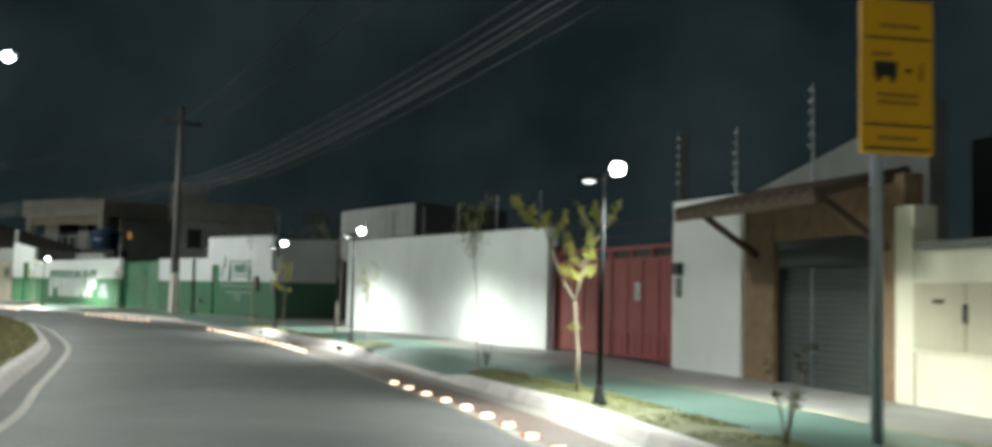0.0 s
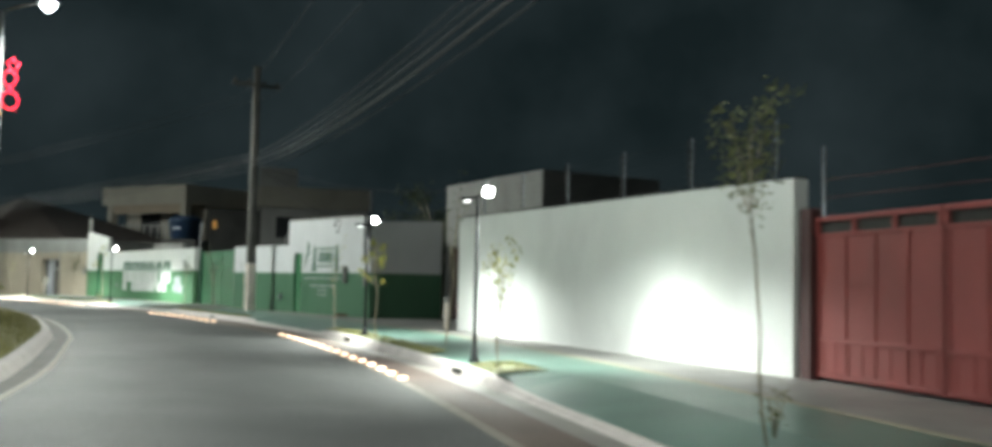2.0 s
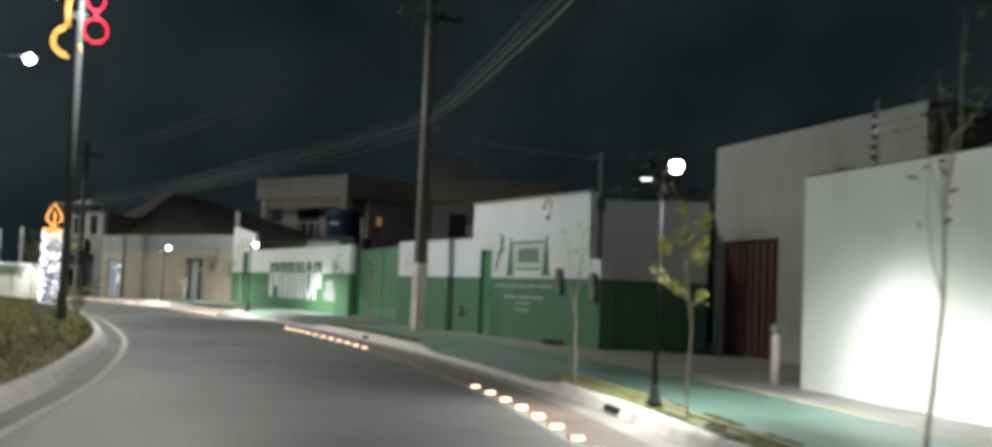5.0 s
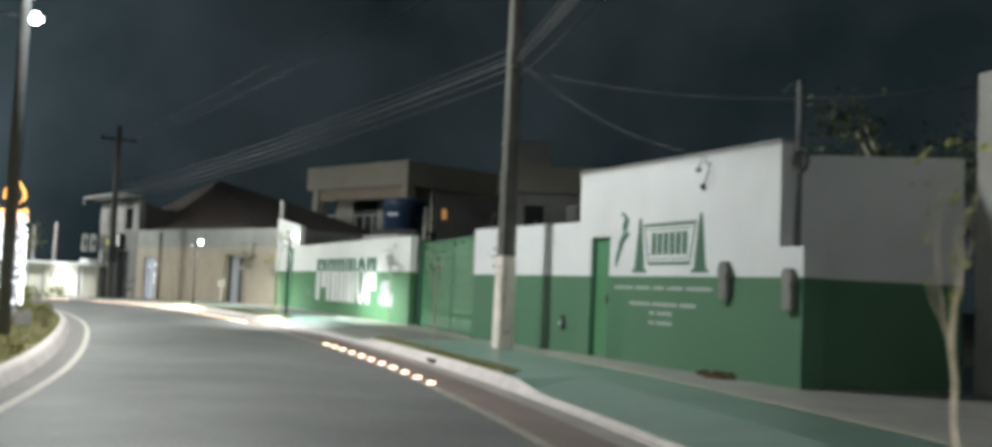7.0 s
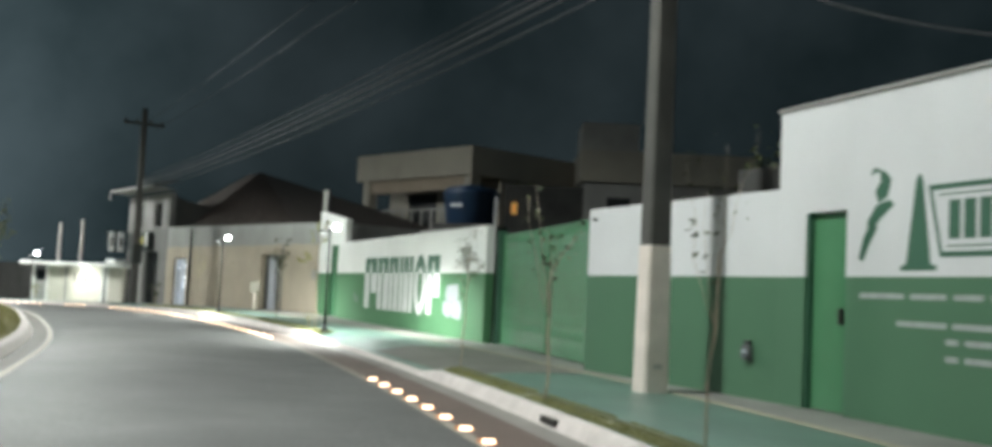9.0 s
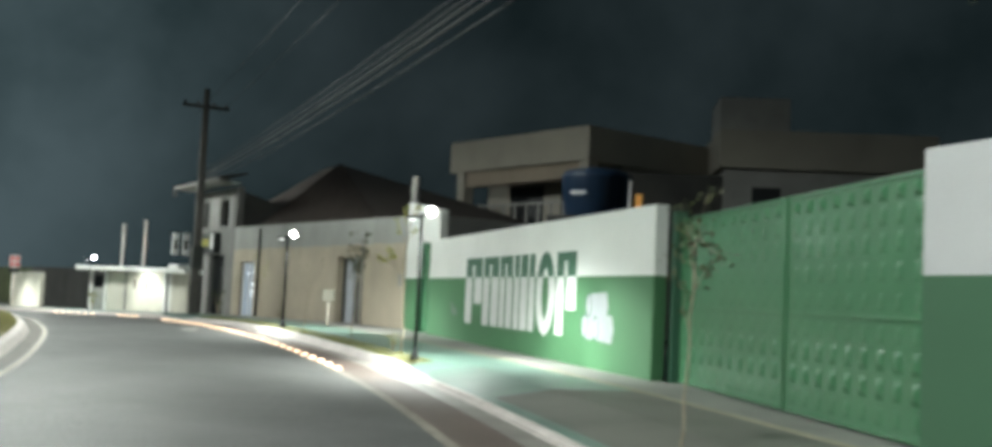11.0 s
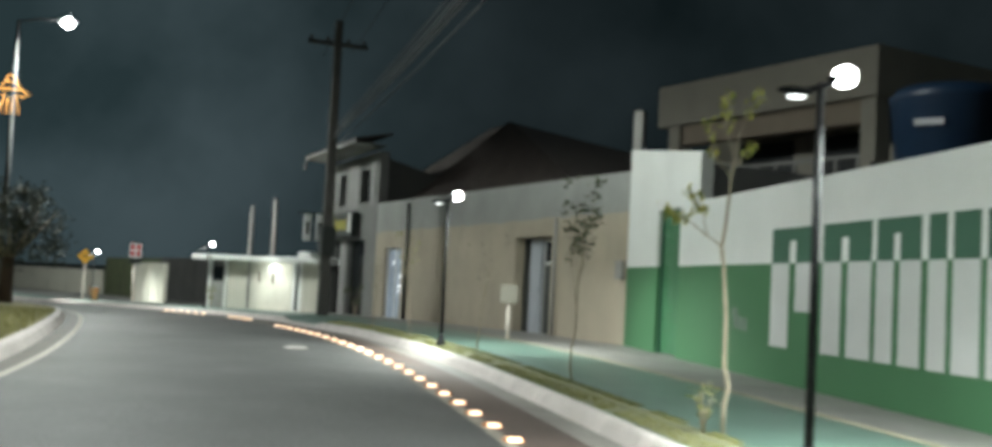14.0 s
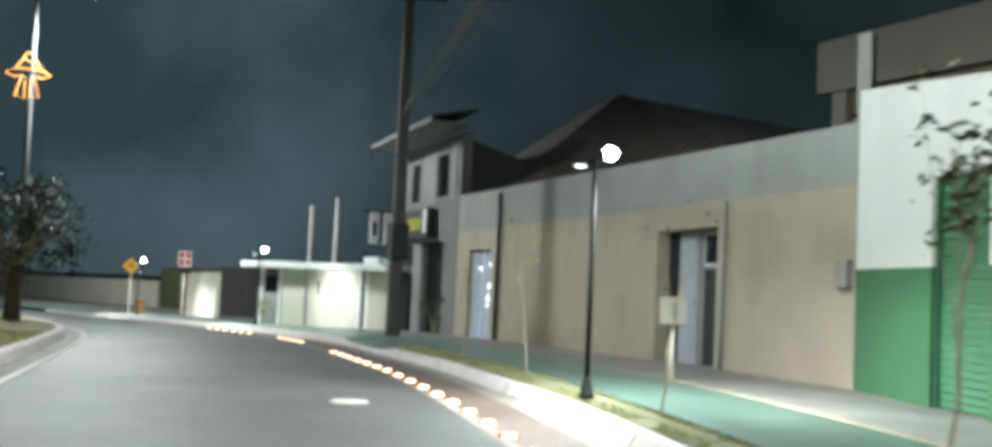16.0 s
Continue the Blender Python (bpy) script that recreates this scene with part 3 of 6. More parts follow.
def wall(name, a, b, top0, top1, mat, label, openings=(), thick=0.2, x0=0.0, x1=None, bottom=-0.2, y=0.0, category="wall"):
    """A wall with thickness from a to b, its top sloping from top0 to top1, with openings (x0, x1, z0, z1) cut through it."""
    m = along(a, b)
    x1 = span(a, b) if x1 is None else x1
    bm = bmesh.new()
    xs = sorted({x0, x1, *[v for o in openings for v in o[:2]]})

    def top(x):
        return top0 + (top1 - top0) * (x - x0) / (x1 - x0)

    def slab(xa, xb, za, zb0, zb1):
        v = [bm.verts.new(p) for p in ((xa, y - thick, za), (xb, y - thick, za), (xb, y, za), (xa, y, za), (xa, y - thick, zb0), (xb, y - thick, zb1), (xb, y, zb1), (xa, y, zb0))]
        for q in ((3, 2, 1, 0), (4, 5, 6, 7), (0, 1, 5, 4), (1, 2, 6, 5), (2, 3, 7, 6), (3, 0, 4, 7)):
            bm.faces.new([v[i] for i in q])

    for xa, xb in zip(xs, xs[1:]):
        hole = [o for o in openings if o[0] <= xa + 1e-6 and o[1] >= xb - 1e-6]
        z = bottom
        for o in sorted(hole, key=lambda o: o[2]):
            if o[2] > z + 1e-4:
                slab(xa, xb, z, o[2], o[2])
            z = o[3]
        slab(xa, xb, z, top(xa), top(xb))
    return solid(name, bm, mat, m, label, category, kind="structure")


def placed(name, a, b, label, category, group="", kind=""):
    return thing(name, along(a, b), label, category, group, kind)


E_0, E_1, E_2, E_3, E_4, E_5 = (5.9, 8.2), (3.1, 17.4), (1.95, 20.7), (1.2, 22.5), (-0.79, 27.24), (-7.02, 38.6)
L01 = span(E_0, E_1)
wall("wall_cream", E_0, E_1, 1.86, 1.86, CREAM, "cream rendered street wall stained near the ground", y=0.0, x1=L01 - 0.28)
t = placed("wall_cap", E_0, E_1, "weathered grey coping along the cream wall", "coping", kind="structure")
part("coping", B(0, L01 - 0.3, -0.26, 0.06, 1.864, 1.94, bevel=0.015), STAINED, t)
wall("pillar_cream", E_0, E_1, 2.36, 2.36, CREAM, "cream rendered gate pillar", x0=L01 - 0.27, x1=L01 + 0.05, thick=0.3, y=0.02)
wall("building_back_near", (7.6, 8.6), (4.35, 18.55), 3.3, 3.3, DARK_WALL, "weathered house side, its unlit shade put into the colour", thick=0.3)
t = placed("meter_cabinet", E_0, E_1, "pale flush meter cabinet with two doors in the cream wall", "meter cabinet")
part("frame", B(L01 - 2.0, L01 - 0.26, 0.0, 0.02, 0.76, 1.53, bevel=0.004), CREAM, t)
for xa in (L01 - 1.97, L01 - 1.12):
    part("door", B(xa, xa + 0.83, 0.02, 0.035, 0.79, 1.5, bevel=0.004), CABINET, t)
part("lock", B(L01 - 1.16, L01 - 1.1, 0.035, 0.05, 1.08, 1.28), BLACK, t)
part("lock", B(L01 - 0.8, L01 - 0.62, 0.035, 0.042, 1.28, 1.33), BROWN, t)

# garage with brick pier, shutter and timber canopy
LG = span(E_1, E_2)
wall("wall_garage", E_1, E_2, 2.75, 2.75, BRICK, "brown brick garage front", openings=[(0.45, LG - 0.78, -0.2, 2.08)], thick=0.25, y=-0.06)
t = placed("roller_shutter", E_1, E_2, "closed dark steel roller shutter of the garage", "roller shutter")
for k in range(24):
    part("slat", B(0.45, LG - 0.78, -0.20, -0.17, 0.19 + 0.079 * k, 0.19 + 0.079 * k + 0.072, bevel=0.012), SHUTTER_SLAT, t)
part("guide", B(0.43, 0.50, -0.22, -0.12, 0.18, 2.08), SHUTTER, t)
part("guide", B(LG - 0.83, LG - 0.76, -0.22, -0.12, 0.18, 2.08), SHUTTER, t)
part("hood", B(0.45, LG - 0.78, -0.3, -0.09, 1.72, 2.08, bevel=0.02), SHUTTER, t)
t = placed("canopy", E_1, E_2, "timber canopy with clay tiles on two braces over the garage", "canopy")
def slope(bm, xa, xb, ya, za, yb, zb, th):
    v = [bm.verts.new(p) for p in ((xa, ya, za), (xb, ya, za), (xb, yb, zb), (xa, yb, zb), (xa, ya, za + th), (xb, ya, za + th), (xb, yb, zb + th), (xa, yb, zb + th))]
    for q in ((3, 2, 1, 0), (4, 5, 6, 7), (0, 1, 5, 4), (1, 2, 6, 5), (2, 3, 7, 6), (3, 0, 4, 7)):
        bm.faces.new([v[i] for i in q])
    return bm
part("boarding", slope(bmesh.new(), 0.2, LG + 0.15, -0.3, 2.72, 0.95, 2.42, 0.05), BROWN, t)
part("fascia", B(0.18, LG + 0.17, 0.93, 0.97, 2.36, 2.50, bevel=0.005), BROWN, t)
for xx in (0.3, LG - 0.35):
    bm = bmesh.new()
    tube(bm, [(xx, -0.05, 1.9), (xx, 0.8, 2.44)], 0.05, 6)
    part("brace", bm, BROWN, t)
for k in range(14):
    xx = 0.25 + k * 0.255
    bm = bmesh.new()
    tube(bm, [(xx, 0.98, 2.48), (xx, -0.3, 2.79)], 0.075, 6)
    part("roof_tile", bm, TILE, t)
wall("gable_back", (3.75, 18.3), (2.0, 23.2), 3.75, 2.75, STAINED, "weathered grey gable wall behind the canopy", thick=0.25)

for x, y, z, r in ((1.47, 23.46, 4.1, 0.07), (1.96, 21.16, 3.85, 0.018), (2.62, 19.32, 4.15, 0.018)):
    t = thing("yard_post", Matrix.Translation((x, y, 0)), "slim concrete post rising behind the white panel" if r > 0.05 else "thin steel fence post with insulators behind the panel", "post", "posts behind the panel")
    bm = bmesh.new()
    if r > 0.05:
        box(bm, -r, r, -r, r, 0.0, z, 0.012)
    else:
        tube(bm, [(0, 0, 0), (0, 0, z)], r, 6)
    part("post", bm, CONCRETE if r > 0.05 else STEEL, t)
    for k in range(6):
        bm = bmesh.new()
        tube(bm, [(-0.03 - r, 0, z - 0.1 - 0.15 * k), (0.03 - r, 0, z - 0.1 - 0.15 * k)], 0.028, 6)
        part("insulator", bm, PALE, t)

# white panel and red gate
L23 = span(E_2, E_3)
wall("wall_panel", E_2, E_3, 2.80, 2.82, WHITE, "white painted wall panel beside the red gate", thick=0.2)
t = placed("intercom_box", E_2, E_3, "dark intercom and meter boxes on the white panel", "intercom")
part("upper_box", B(L23 - 0.32, L23 - 0.12, 0.0, 0.09, 1.66, 1.84, bevel=0.01), SHUTTER, t)
part("lower_box", B(L23 - 0.28, L23 - 0.16, 0.0, 0.05, 1.30, 1.60, bevel=0.01), GREY_WALL, t)
L34 = span(E_3, E_4)
t = placed("red_gate", E_3, E_4, "closed red sheet steel gate with two leaves", "gate")
for k, (xa, xb) in enumerate(((0.12, 2.45), (2.49, L34 - 0.3))):
    leaf = part("gate_leaf", B(xa, xb, -0.19, -0.16, 0.22, 1.96), RED, t)
    for zz in (0.24, 0.66, 1.93):
        part("rail", B(xa, xb, -0.16, -0.138, zz, zz + 0.05, bevel=0.006), RED, leaf)
    n = 4
    for i in range(n + 1):
        xx = xa + (xb - xa - 0.05) * i / n
        part("stile", B(xx, xx + 0.05, -0.16, -0.142, 0.22, 1.97, bevel=0.006), RED, leaf)
    for i in range(9):
        xx = xa + 0.1 + (xb - xa - 0.25) * i / 8
        part("lower_bar", B(xx, xx + 0.03, -0.16, -0.15, 0.3, 0.66), RED, leaf)
    part("top_grille", B(xa, xb, -0.18, -0.165, 1.98, 2.12), BLACK, leaf)
    part("top_rail", B(xa, xb, -0.18, -0.12, 2.12, 2.18, bevel=0.008), RED, leaf)
    for i in range(4):
        xx = xa + (xb - xa - 0.06) * i / 3
        part("grille_post", B(xx, xx + 0.06, -0.185, -0.12, 1.97, 2.13), RED, leaf)
part("gate_post", B(0.0, 0.11, -0.22, -0.08, 0.17, 2.25, bevel=0.01), WHITE, t)
part("gate_post", B(L34 - 0.29, L34 - 0.04, -0.24, -0.06, 0.17, 2.3, bevel=0.01), RED_DARK, t)
t = placed("fence_post", E_3, E_4, "thin steel post of the electric fence beside the red gate", "fence post", "electric fence posts")
bm = bmesh.new()
tube(bm, [(L34 - 0.36, -0.2, 0.2), (L34 - 0.36, -0.2, 3.08)], 0.018, 6)
part("post", bm, STEEL, t)
for zz in (2.42, 2.64):
    bm = bmesh.new()
    tube(bm, [(0.05, -0.2, zz - 0.06), (L34 * 0.5, -0.2, zz - 0.03), (L34 - 0.36, -0.2, zz)], 0.009, 5)
    solid("fence_wire", bm, RED_DARK, along(E_3, E_4), "dark red rod of the fence above the red gate", "fence wire", "fence rods above the gate")
t = placed("paper_notice", E_3, E_4, "white paper notice taped to the red gate", "notice")
part("sheet", B(1.38, 1.58, -0.155, -0.152, 1.24, 1.54), PAPER, t)
for k in range(5):
    part("print_bar", B(1.41, 1.55, -0.151, -0.149, 1.29 + 0.045 * k, 1.31 + 0.045 * k), SHUTTER, t)

L45 = span(E_4, E_5)
wall("wall_white", E_4, E_5, 2.69, 2.86, WHITE, "long white painted street wall lit by lamps", thick=0.22)
t = placed("wall_top", E_4, E_5, "uneven dark mortar and weeds along the top of the white wall", "coping", kind="structure")
bm = bmesh.new()
rg = random.Random(4)
for i in range(60):
    xx = L45 * i / 60
    h = 2.69 + 0.17 * i / 60
    box(bm, xx, xx + L45 / 60 - 0.004, -0.2, -0.03 - 0.02 * rg.random(), h + 0.003, h + 0.02 + 0.035 * rg.random())
part("coping", bm, DARK_WALL, t)
for xx in (0.5, 2.6, 4.75, 7.0, 9.2, 11.5):
    t = placed("fence_post", E_4, E_5, "thin steel post of the electric fence on the wall", "fence post", "electric fence posts")
    zt = 2.69 + 0.17 * xx / L45
    bm = bmesh.new()
    tube(bm, [(xx, -0.1, zt - 0.15), (xx, -0.1, zt + 0.8)], 0.018, 6)
    part("post", bm, STEEL, t)
    for k in range(6):
        bm = bmesh.new()
        tube(bm, [(xx, -0.08, zt + 0.12 + 0.12 * k), (xx, -0.04, zt + 0.12 + 0.12 * k)], 0.025, 6)
        part("insulator", bm, BLACK, t)
for k in range(6):
    bm = bmesh.new()
    tube(bm, [(0.5, -0.06, 2.82 + 0.12 * k), (6.0, -0.06, 2.87 + 0.12 * k), (11.5, -0.06, 2.97 + 0.12 * k)], 0.0022, 4)
    solid("fence_wire", bm, WIRE, along(E_4, E_5), "thin bare wire of the electric fence", "fence wire", "electric fence wires")

# set-back building with the dark gate
S_A, S_B = (-5.3, 41.5), (-8.86, 46.8)
LS = span(S_A, S_B)
wall("building_setback", S_A, S_B, 4.38, 4.4, GREY_WALL, "plain grey rendered building set back from the street", openings=[(LS - 2.4, LS - 0.3, -0.2, 2.45)], thick=0.25)
wall("building_setback_side", (-2.2, 43.4), S_A, 4.3, 4.38, DARK_WALL, "side of the set-back building, its shade put into the colour", thick=0.25)
t = placed("dark_gate", S_A, S_B, "closed dark red gate of the set-back building", "gate")
part("gate_leaf", B(LS - 2.4, LS - 0.3, -0.14, -0.1, 0.19, 2.42), RED_DARK, t)
for k in range(9):
    part("bar", B(LS - 2.4 + 0.255 * k, LS - 2.36 + 0.255 * k, -0.1, -0.07, 0.2, 2.42), RED_DARK, t)
wall("wall_white_return", E_5, (-4.6, 41.2), 2.86, 2.8, GREY_WALL, "side of the white wall", thick=0.2)
t = thing("stump_post", Matrix.Translation((-7.35, 38.9, SW)), "short pale concrete post beside the white wall", "bollard")
bm = bmesh.new()
tube(bm, [(0, 0, 0), (0, 0, 0.62), (0, 0, 0.66)], [0.055, 0.055, 0.03], 8)
part("post", bm, WHITEWASH, t)
bm = bmesh.new()
tube(bm, [(0, 0, 0.66), (0, 0, 0.76), (0, 0, 0.8)], [0.05, 0.07, 0.02], 8)
part("cap", bm, GREY_WALL, t)

# ---- green and white yard wall ----
G_0, G_1, G_2 = (-10.95, 45.4), (-15.23, 50.3), (-18.42, 53.28)
LH = span(G_0, G_1)
wall("wall_yard_high", G_0, G_1, 3.35, 3.43, GREEN_WHITE, "high yard wall painted green below and white above", openings=[(5.28, 5.98, 0.0, 2.27)], x0=0.5, x1=LH)
wall("wall_yard_corner", G_0, G_1, 1.98, 1.98, GREEN_WHITE, "low corner of the yard wall, green and white", x0=0.0, x1=0.498, thick=0.35)
wall("wall_yard_low", G_1, G_2, 2.57, 2.57, GREEN_WHITE, "low stretch of yard wall painted green and white", x0=0.002)
wall("wall_yard_side", (-9.0, 46.92), (-11.2, 45.85), 3.28, 3.2, GREEN_WHITE, "side of the yard wall, green below and white above", thick=0.2)
t = placed("wall_coping", G_0, G_1, "thin grey coping on the high yard wall", "coping", kind="structure")
bm = bmesh.new()
v = [bm.verts.new(p) for p in ((0.48, -0.23, 3.354), (LH + 0.02, -0.23, 3.434), (LH + 0.02, 0.03, 3.434), (0.48, 0.03, 3.354), (0.48, -0.23, 3.39), (LH + 0.02, -0.23, 3.47), (LH + 0.02, 0.03, 3.47), (0.48, 0.03, 3.39))]
for q in ((3, 2, 1, 0), (4, 5, 6, 7), (0, 1, 5, 4), (1, 2, 6, 5), (2, 3, 7, 6), (3, 0, 4, 7)):
    bm.faces.new([v[i] for i in q])
part("coping", bm, GREY_WALL, t)
t = placed("door_green", G_0, G_1, "closed green steel door in the yard wall", "door", kind="structure")
part("door_leaf", B(5.30, 5.96, -0.12, -0.08, 0.19, 2.26, bevel=0.006), GREEN, t)
part("door_frame", B(5.28, 5.32, -0.16, -0.03, 0.18, 2.27), GREEN_DARK, t)
part("door_frame", B(5.94, 5.98, -0.16, -0.03, 0.18, 2.27), GREEN_DARK, t)
part("door_handle", B(5.40, 5.45, -0.08, -0.03, 1.1, 1.26, bevel=0.01), BLACK, t)
t = placed("meter_box", G_0, G_1, "grey meter box on the yard wall", "meter box", "meter boxes")
part("body", B(1.56, 1.76, 0.0, 0.10, 1.26, 1.55, bevel=0.02), STAINED, t)
part("cover", disc(1.66, 1.66, 0.11, 0.14, 0.0, 0.11, 16), STAINED, t)
t = placed("meter_box", G_0, G_1, "grey meter box on the low corner", "meter box", "meter boxes")
part("body", B(0.11, 0.30, 0.0, 0.10, 1.16, 1.46, bevel=0.02), STAINED, t)
part("cover", disc(0.205, 1.57, 0.105, 0.13, 0.0, 0.11, 16), STAINED, t)
t = placed("floodlight", G_0, G_1, "unlit floodlight on a bracket high on the yard wall", "floodlight")
bm = bmesh.new()
tube(bm, [(2.2, 0, 3.24), (2.2, 0.16, 3.26), (2.2, 0.2, 3.16)], 0.012, 6)
part("bracket", bm, BLACK, t)
part("lamp", B(2.165, 2.24, 0.16, 0.23, 3.09, 3.16, bevel=0.02), POST_GREY, t)
bm = bmesh.new()
tube(bm, [(2.2, 0.01, 3.24), (2.24, 0.012, 3.1), (2.3, 0.012, 2.98), (2.33, 0.03, 2.94)], 0.008, 5)
part("lead", bm, WIRE, t)
part("sensor", B(2.30, 2.37, 0.0, 0.06, 2.87, 2.94, bevel=0.015), POST_GREY, t)
t = placed("corner_mast", G_0, G_1, "grey steel service mast at the yard wall's corner", "mast")
bm = bmesh.new()
tube(bm, [(0.30, -0.12, 1.99), (0.30, -0.12, 4.15)], 0.045, 8)
part("mast", bm, POST_GREY, t)
bm = bmesh.new()
tube(bm, [(0.30, -0.12, 4.0), (0.38, -0.05, 4.12), (0.46, 0.02, 4.02)], 0.02, 6)
part("mast_hook", bm, POST_GREY, t)
t = placed("cable_coil", G_0, G_1, "coiled spare cable hanging on the mast", "cable coil")
for k in range(3):
    bm = bmesh.new()
    tube(bm, [(0.14 + 0.02 * k + 0.13 * math.cos(a), -0.06 + 0.012 * k, 3.08 + 0.15 * math.sin(a)) for a in np.linspace(0, 6.28, 19)], 0.010, 5)
    part("turn", bm, WIRE, t)
t = placed("painted_emblem", G_0, G_1, "painted green emblem with two tapered towers and a framed panel", "painted sign")
for c in (2.40, 4.22):
    part("tower", prism(bmesh.new(), [(c - 0.24, 1.64), (c + 0.24, 1.64), (c + 0.24, 1.685), (c + 0.165, 1.70), (c + 0.045, 2.48), (c + 0.02, 2.53), (c - 0.02, 2.53), (c - 0.045, 2.48), (c - 0.165, 1.70), (c - 0.24, 1.685)], 0.001, 0.004), GREEN_DARK, t)
for pts in ([(2.52, 2.42), (4.10, 2.42), (4.09, 2.37), (2.53, 2.37)], [(2.68, 1.76), (3.94, 1.76), (3.95, 1.81), (2.67, 1.81)], [(2.53, 2.369), (2.57, 2.369), (2.71, 1.811), (2.67, 1.811)], [(4.09, 2.369), (4.05, 2.369), (3.91, 1.811), (3.95, 1.811)]):
    part("panel_frame", prism(bmesh.new(), pts, 0.001, 0.004), GREEN_DARK, t)
for xa, xb, za, zb in ((2.66, 3.96, 2.315, 2.33), (2.76, 3.86, 1.85, 1.865)):
    part("inner_line", B(xa, xb, 0.001, 0.004, za, zb), GREEN_DARK, t)
for k in range(6):
    part("block", B(2.77 + 0.185 * k, 2.91 + 0.185 * k, 0.001, 0.004, 1.92, 2.27), GREEN_DARK, t)
for pts in ([(4.72, 2.60), (4.66, 2.52), (4.70, 2.36), (4.80, 2.30), (4.84, 2.42), (4.78, 2.52), (4.80, 2.62), (4.90, 2.58), (4.86, 2.66)], [(4.68, 2.33), (4.83, 2.28), (4.93, 2.12), (4.90, 2.02), (4.76, 2.16), (4.62, 2.28)],
            [(4.90, 2.10), (4.97, 1.96), (5.02, 1.76), (4.97, 1.74), (4.88, 1.94), (4.80, 2.08)]):
    part("leaf_shape", prism(bmesh.new(), [(4.82 + 1.3 * (x - 4.82), z) for x, z in pts], 0.001, 0.004), GREEN_DARK, t)
t = placed("painted_text", G_0, G_1, "rows of white painted lettering on the green wall", "painted sign")
for za, xa, xb, words in ((1.365, 2.06, 5.05, (11, 8, 6, 8, 12)), (1.11, 2.48, 4.5, (13, 15, 9)), (0.97, 3.15, 3.85, (3, 9)), (0.82, 3.15, 3.85, (3, 9))):
    # each row is words of short strokes
    w = (xb - xa) / (sum(words) + 1.5 * (len(words) - 1))
    at = xb
    for count in words:
        part("text_bar", B(at - w * count, at, 0.001, 0.003, za + 0.008, za + 0.062), FADED, t)
        at -= w * (count + 1.5)
t = placed("junction_box", G_1, G_2, "small dark junction box with a bright metal cover", "junction box")
part("body", B(0.385, 0.525, 0.0, 0.07, 0.62, 0.79, bevel=0.012), POST_GREY, t)
bm = bmesh.new()
bmesh.ops.create_uvsphere(bm, u_segments=14, v_segments=8, radius=0.048, matrix=Matrix.Translation((0.45, 0.07, 0.70)))
part("cover", bm, STEEL, t, "bright metal cover")
part("hood", B(0.40, 0.51, 0.0, 0.06, 0.792, 0.85, bevel=0.02), SHUTTER, t)
t = placed("leaf_litter", G_0, G_1, "small heap of dry leaves at the wall's foot", "litter", kind="stuff")
bm = bmesh.new()
rg = random.Random(9)
for k in range(160):
    c = Vector((1.5 + rg.gauss(0, 0.22), 0.16 + abs(rg.gauss(0, 0.08)), SW + abs(rg.gauss(0, 0.04))))
    r = pose(*c, rg.uniform(0, 360), rg.uniform(0, 360), rg.uniform(0, 360))
    bm.faces.new([bm.verts.new(r @ Vector(p)) for p in ((-0.03, -0.015, 0), (0.03, -0.015, 0), (0.03, 0.015, 0.01), (-0.03, 0.015, 0))])
part("leaves", bm, DIRT, t)

# ---- green gate ----
W_0, W_1 = (-22.55, 58.98), (-34.0, 70.5)
t = placed("green_gate", G_2, W_0, "closed green sheet metal gate with embossed panels", "gate")
for xa, xb in ((0.12, 3.25), (3.29, 6.78)):
    leaf = part("gate_leaf", B(xa, xb, -0.36, -0.33, 0.2, 2.5), GREEN, t)
    for zz in (0.49, 0.74, 0.98, 1.79, 2.03, 2.265):
        part("crease", B(xa + 0.03, xb - 0.03, -0.33, -0.325, zz - 0.006, zz), GREEN, leaf)
    for zz in (0.2, 1.22, 2.45):
        part("rail", B(xa, xb, -0.33, -0.312, zz, zz + 0.035, bevel=0.005), GREEN, leaf)
    for xx in (xa, xb - 0.03):
        part("stile", B(xx, xx + 0.03, -0.33, -0.312, 0.2, 2.5, bevel=0.005), GREEN, leaf)
    for zz, h, deep in ((0.27, 0.2, 0.010), (0.50, 0.22, 0.026), (0.75, 0.22, 0.020), (0.99, 0.2, 0.006), (1.28, 0.2, 0.006), (1.54, 0.22, 0.007), (1.80, 0.22, 0.013), (2.04, 0.22, 0.015), (2.27, 0.17, 0.034)):
        n = 10
        w = (xb - xa - 0.12) / n
        bm = bmesh.new()
        a = [bm.verts.new(p) for p in ((w * 0.26, 0, 0.012), (w * 0.74, 0, 0.012), (w * 0.70, 0, h - 0.012), (w * 0.30, 0, h - 0.012))]
        b = [bm.verts.new(p) for p in ((w * 0.44, deep, h * 0.34), (w * 0.56, deep, h * 0.34), (w * 0.53, deep, h * 0.6), (w * 0.47, deep, h * 0.6))]
        bm.faces.new(b)
        for j in range(4):
            bm.faces.new((a[j], a[(j + 1) % 4], b[(j + 1) % 4], b[j]))
        first = part("embossing", bm, GREEN, leaf)
        first.location = (xa + 0.06, -0.3305, zz)
        for i in range(1, n):
            piece = new("embossing", first.data)
            piece.parent = leaf
            piece.location = (xa + 0.06 + w * i, -0.3305, zz)
part("gate_post", B(0.0, 0.10, -0.4, -0.2, 0.17, 2.56, bevel=0.01), GREEN_DARK, t)
part("gate_post", B(6.82, 6.98, -0.4, -0.22, 0.17, 2.6, bevel=0.01), GREEN_DARK, t)

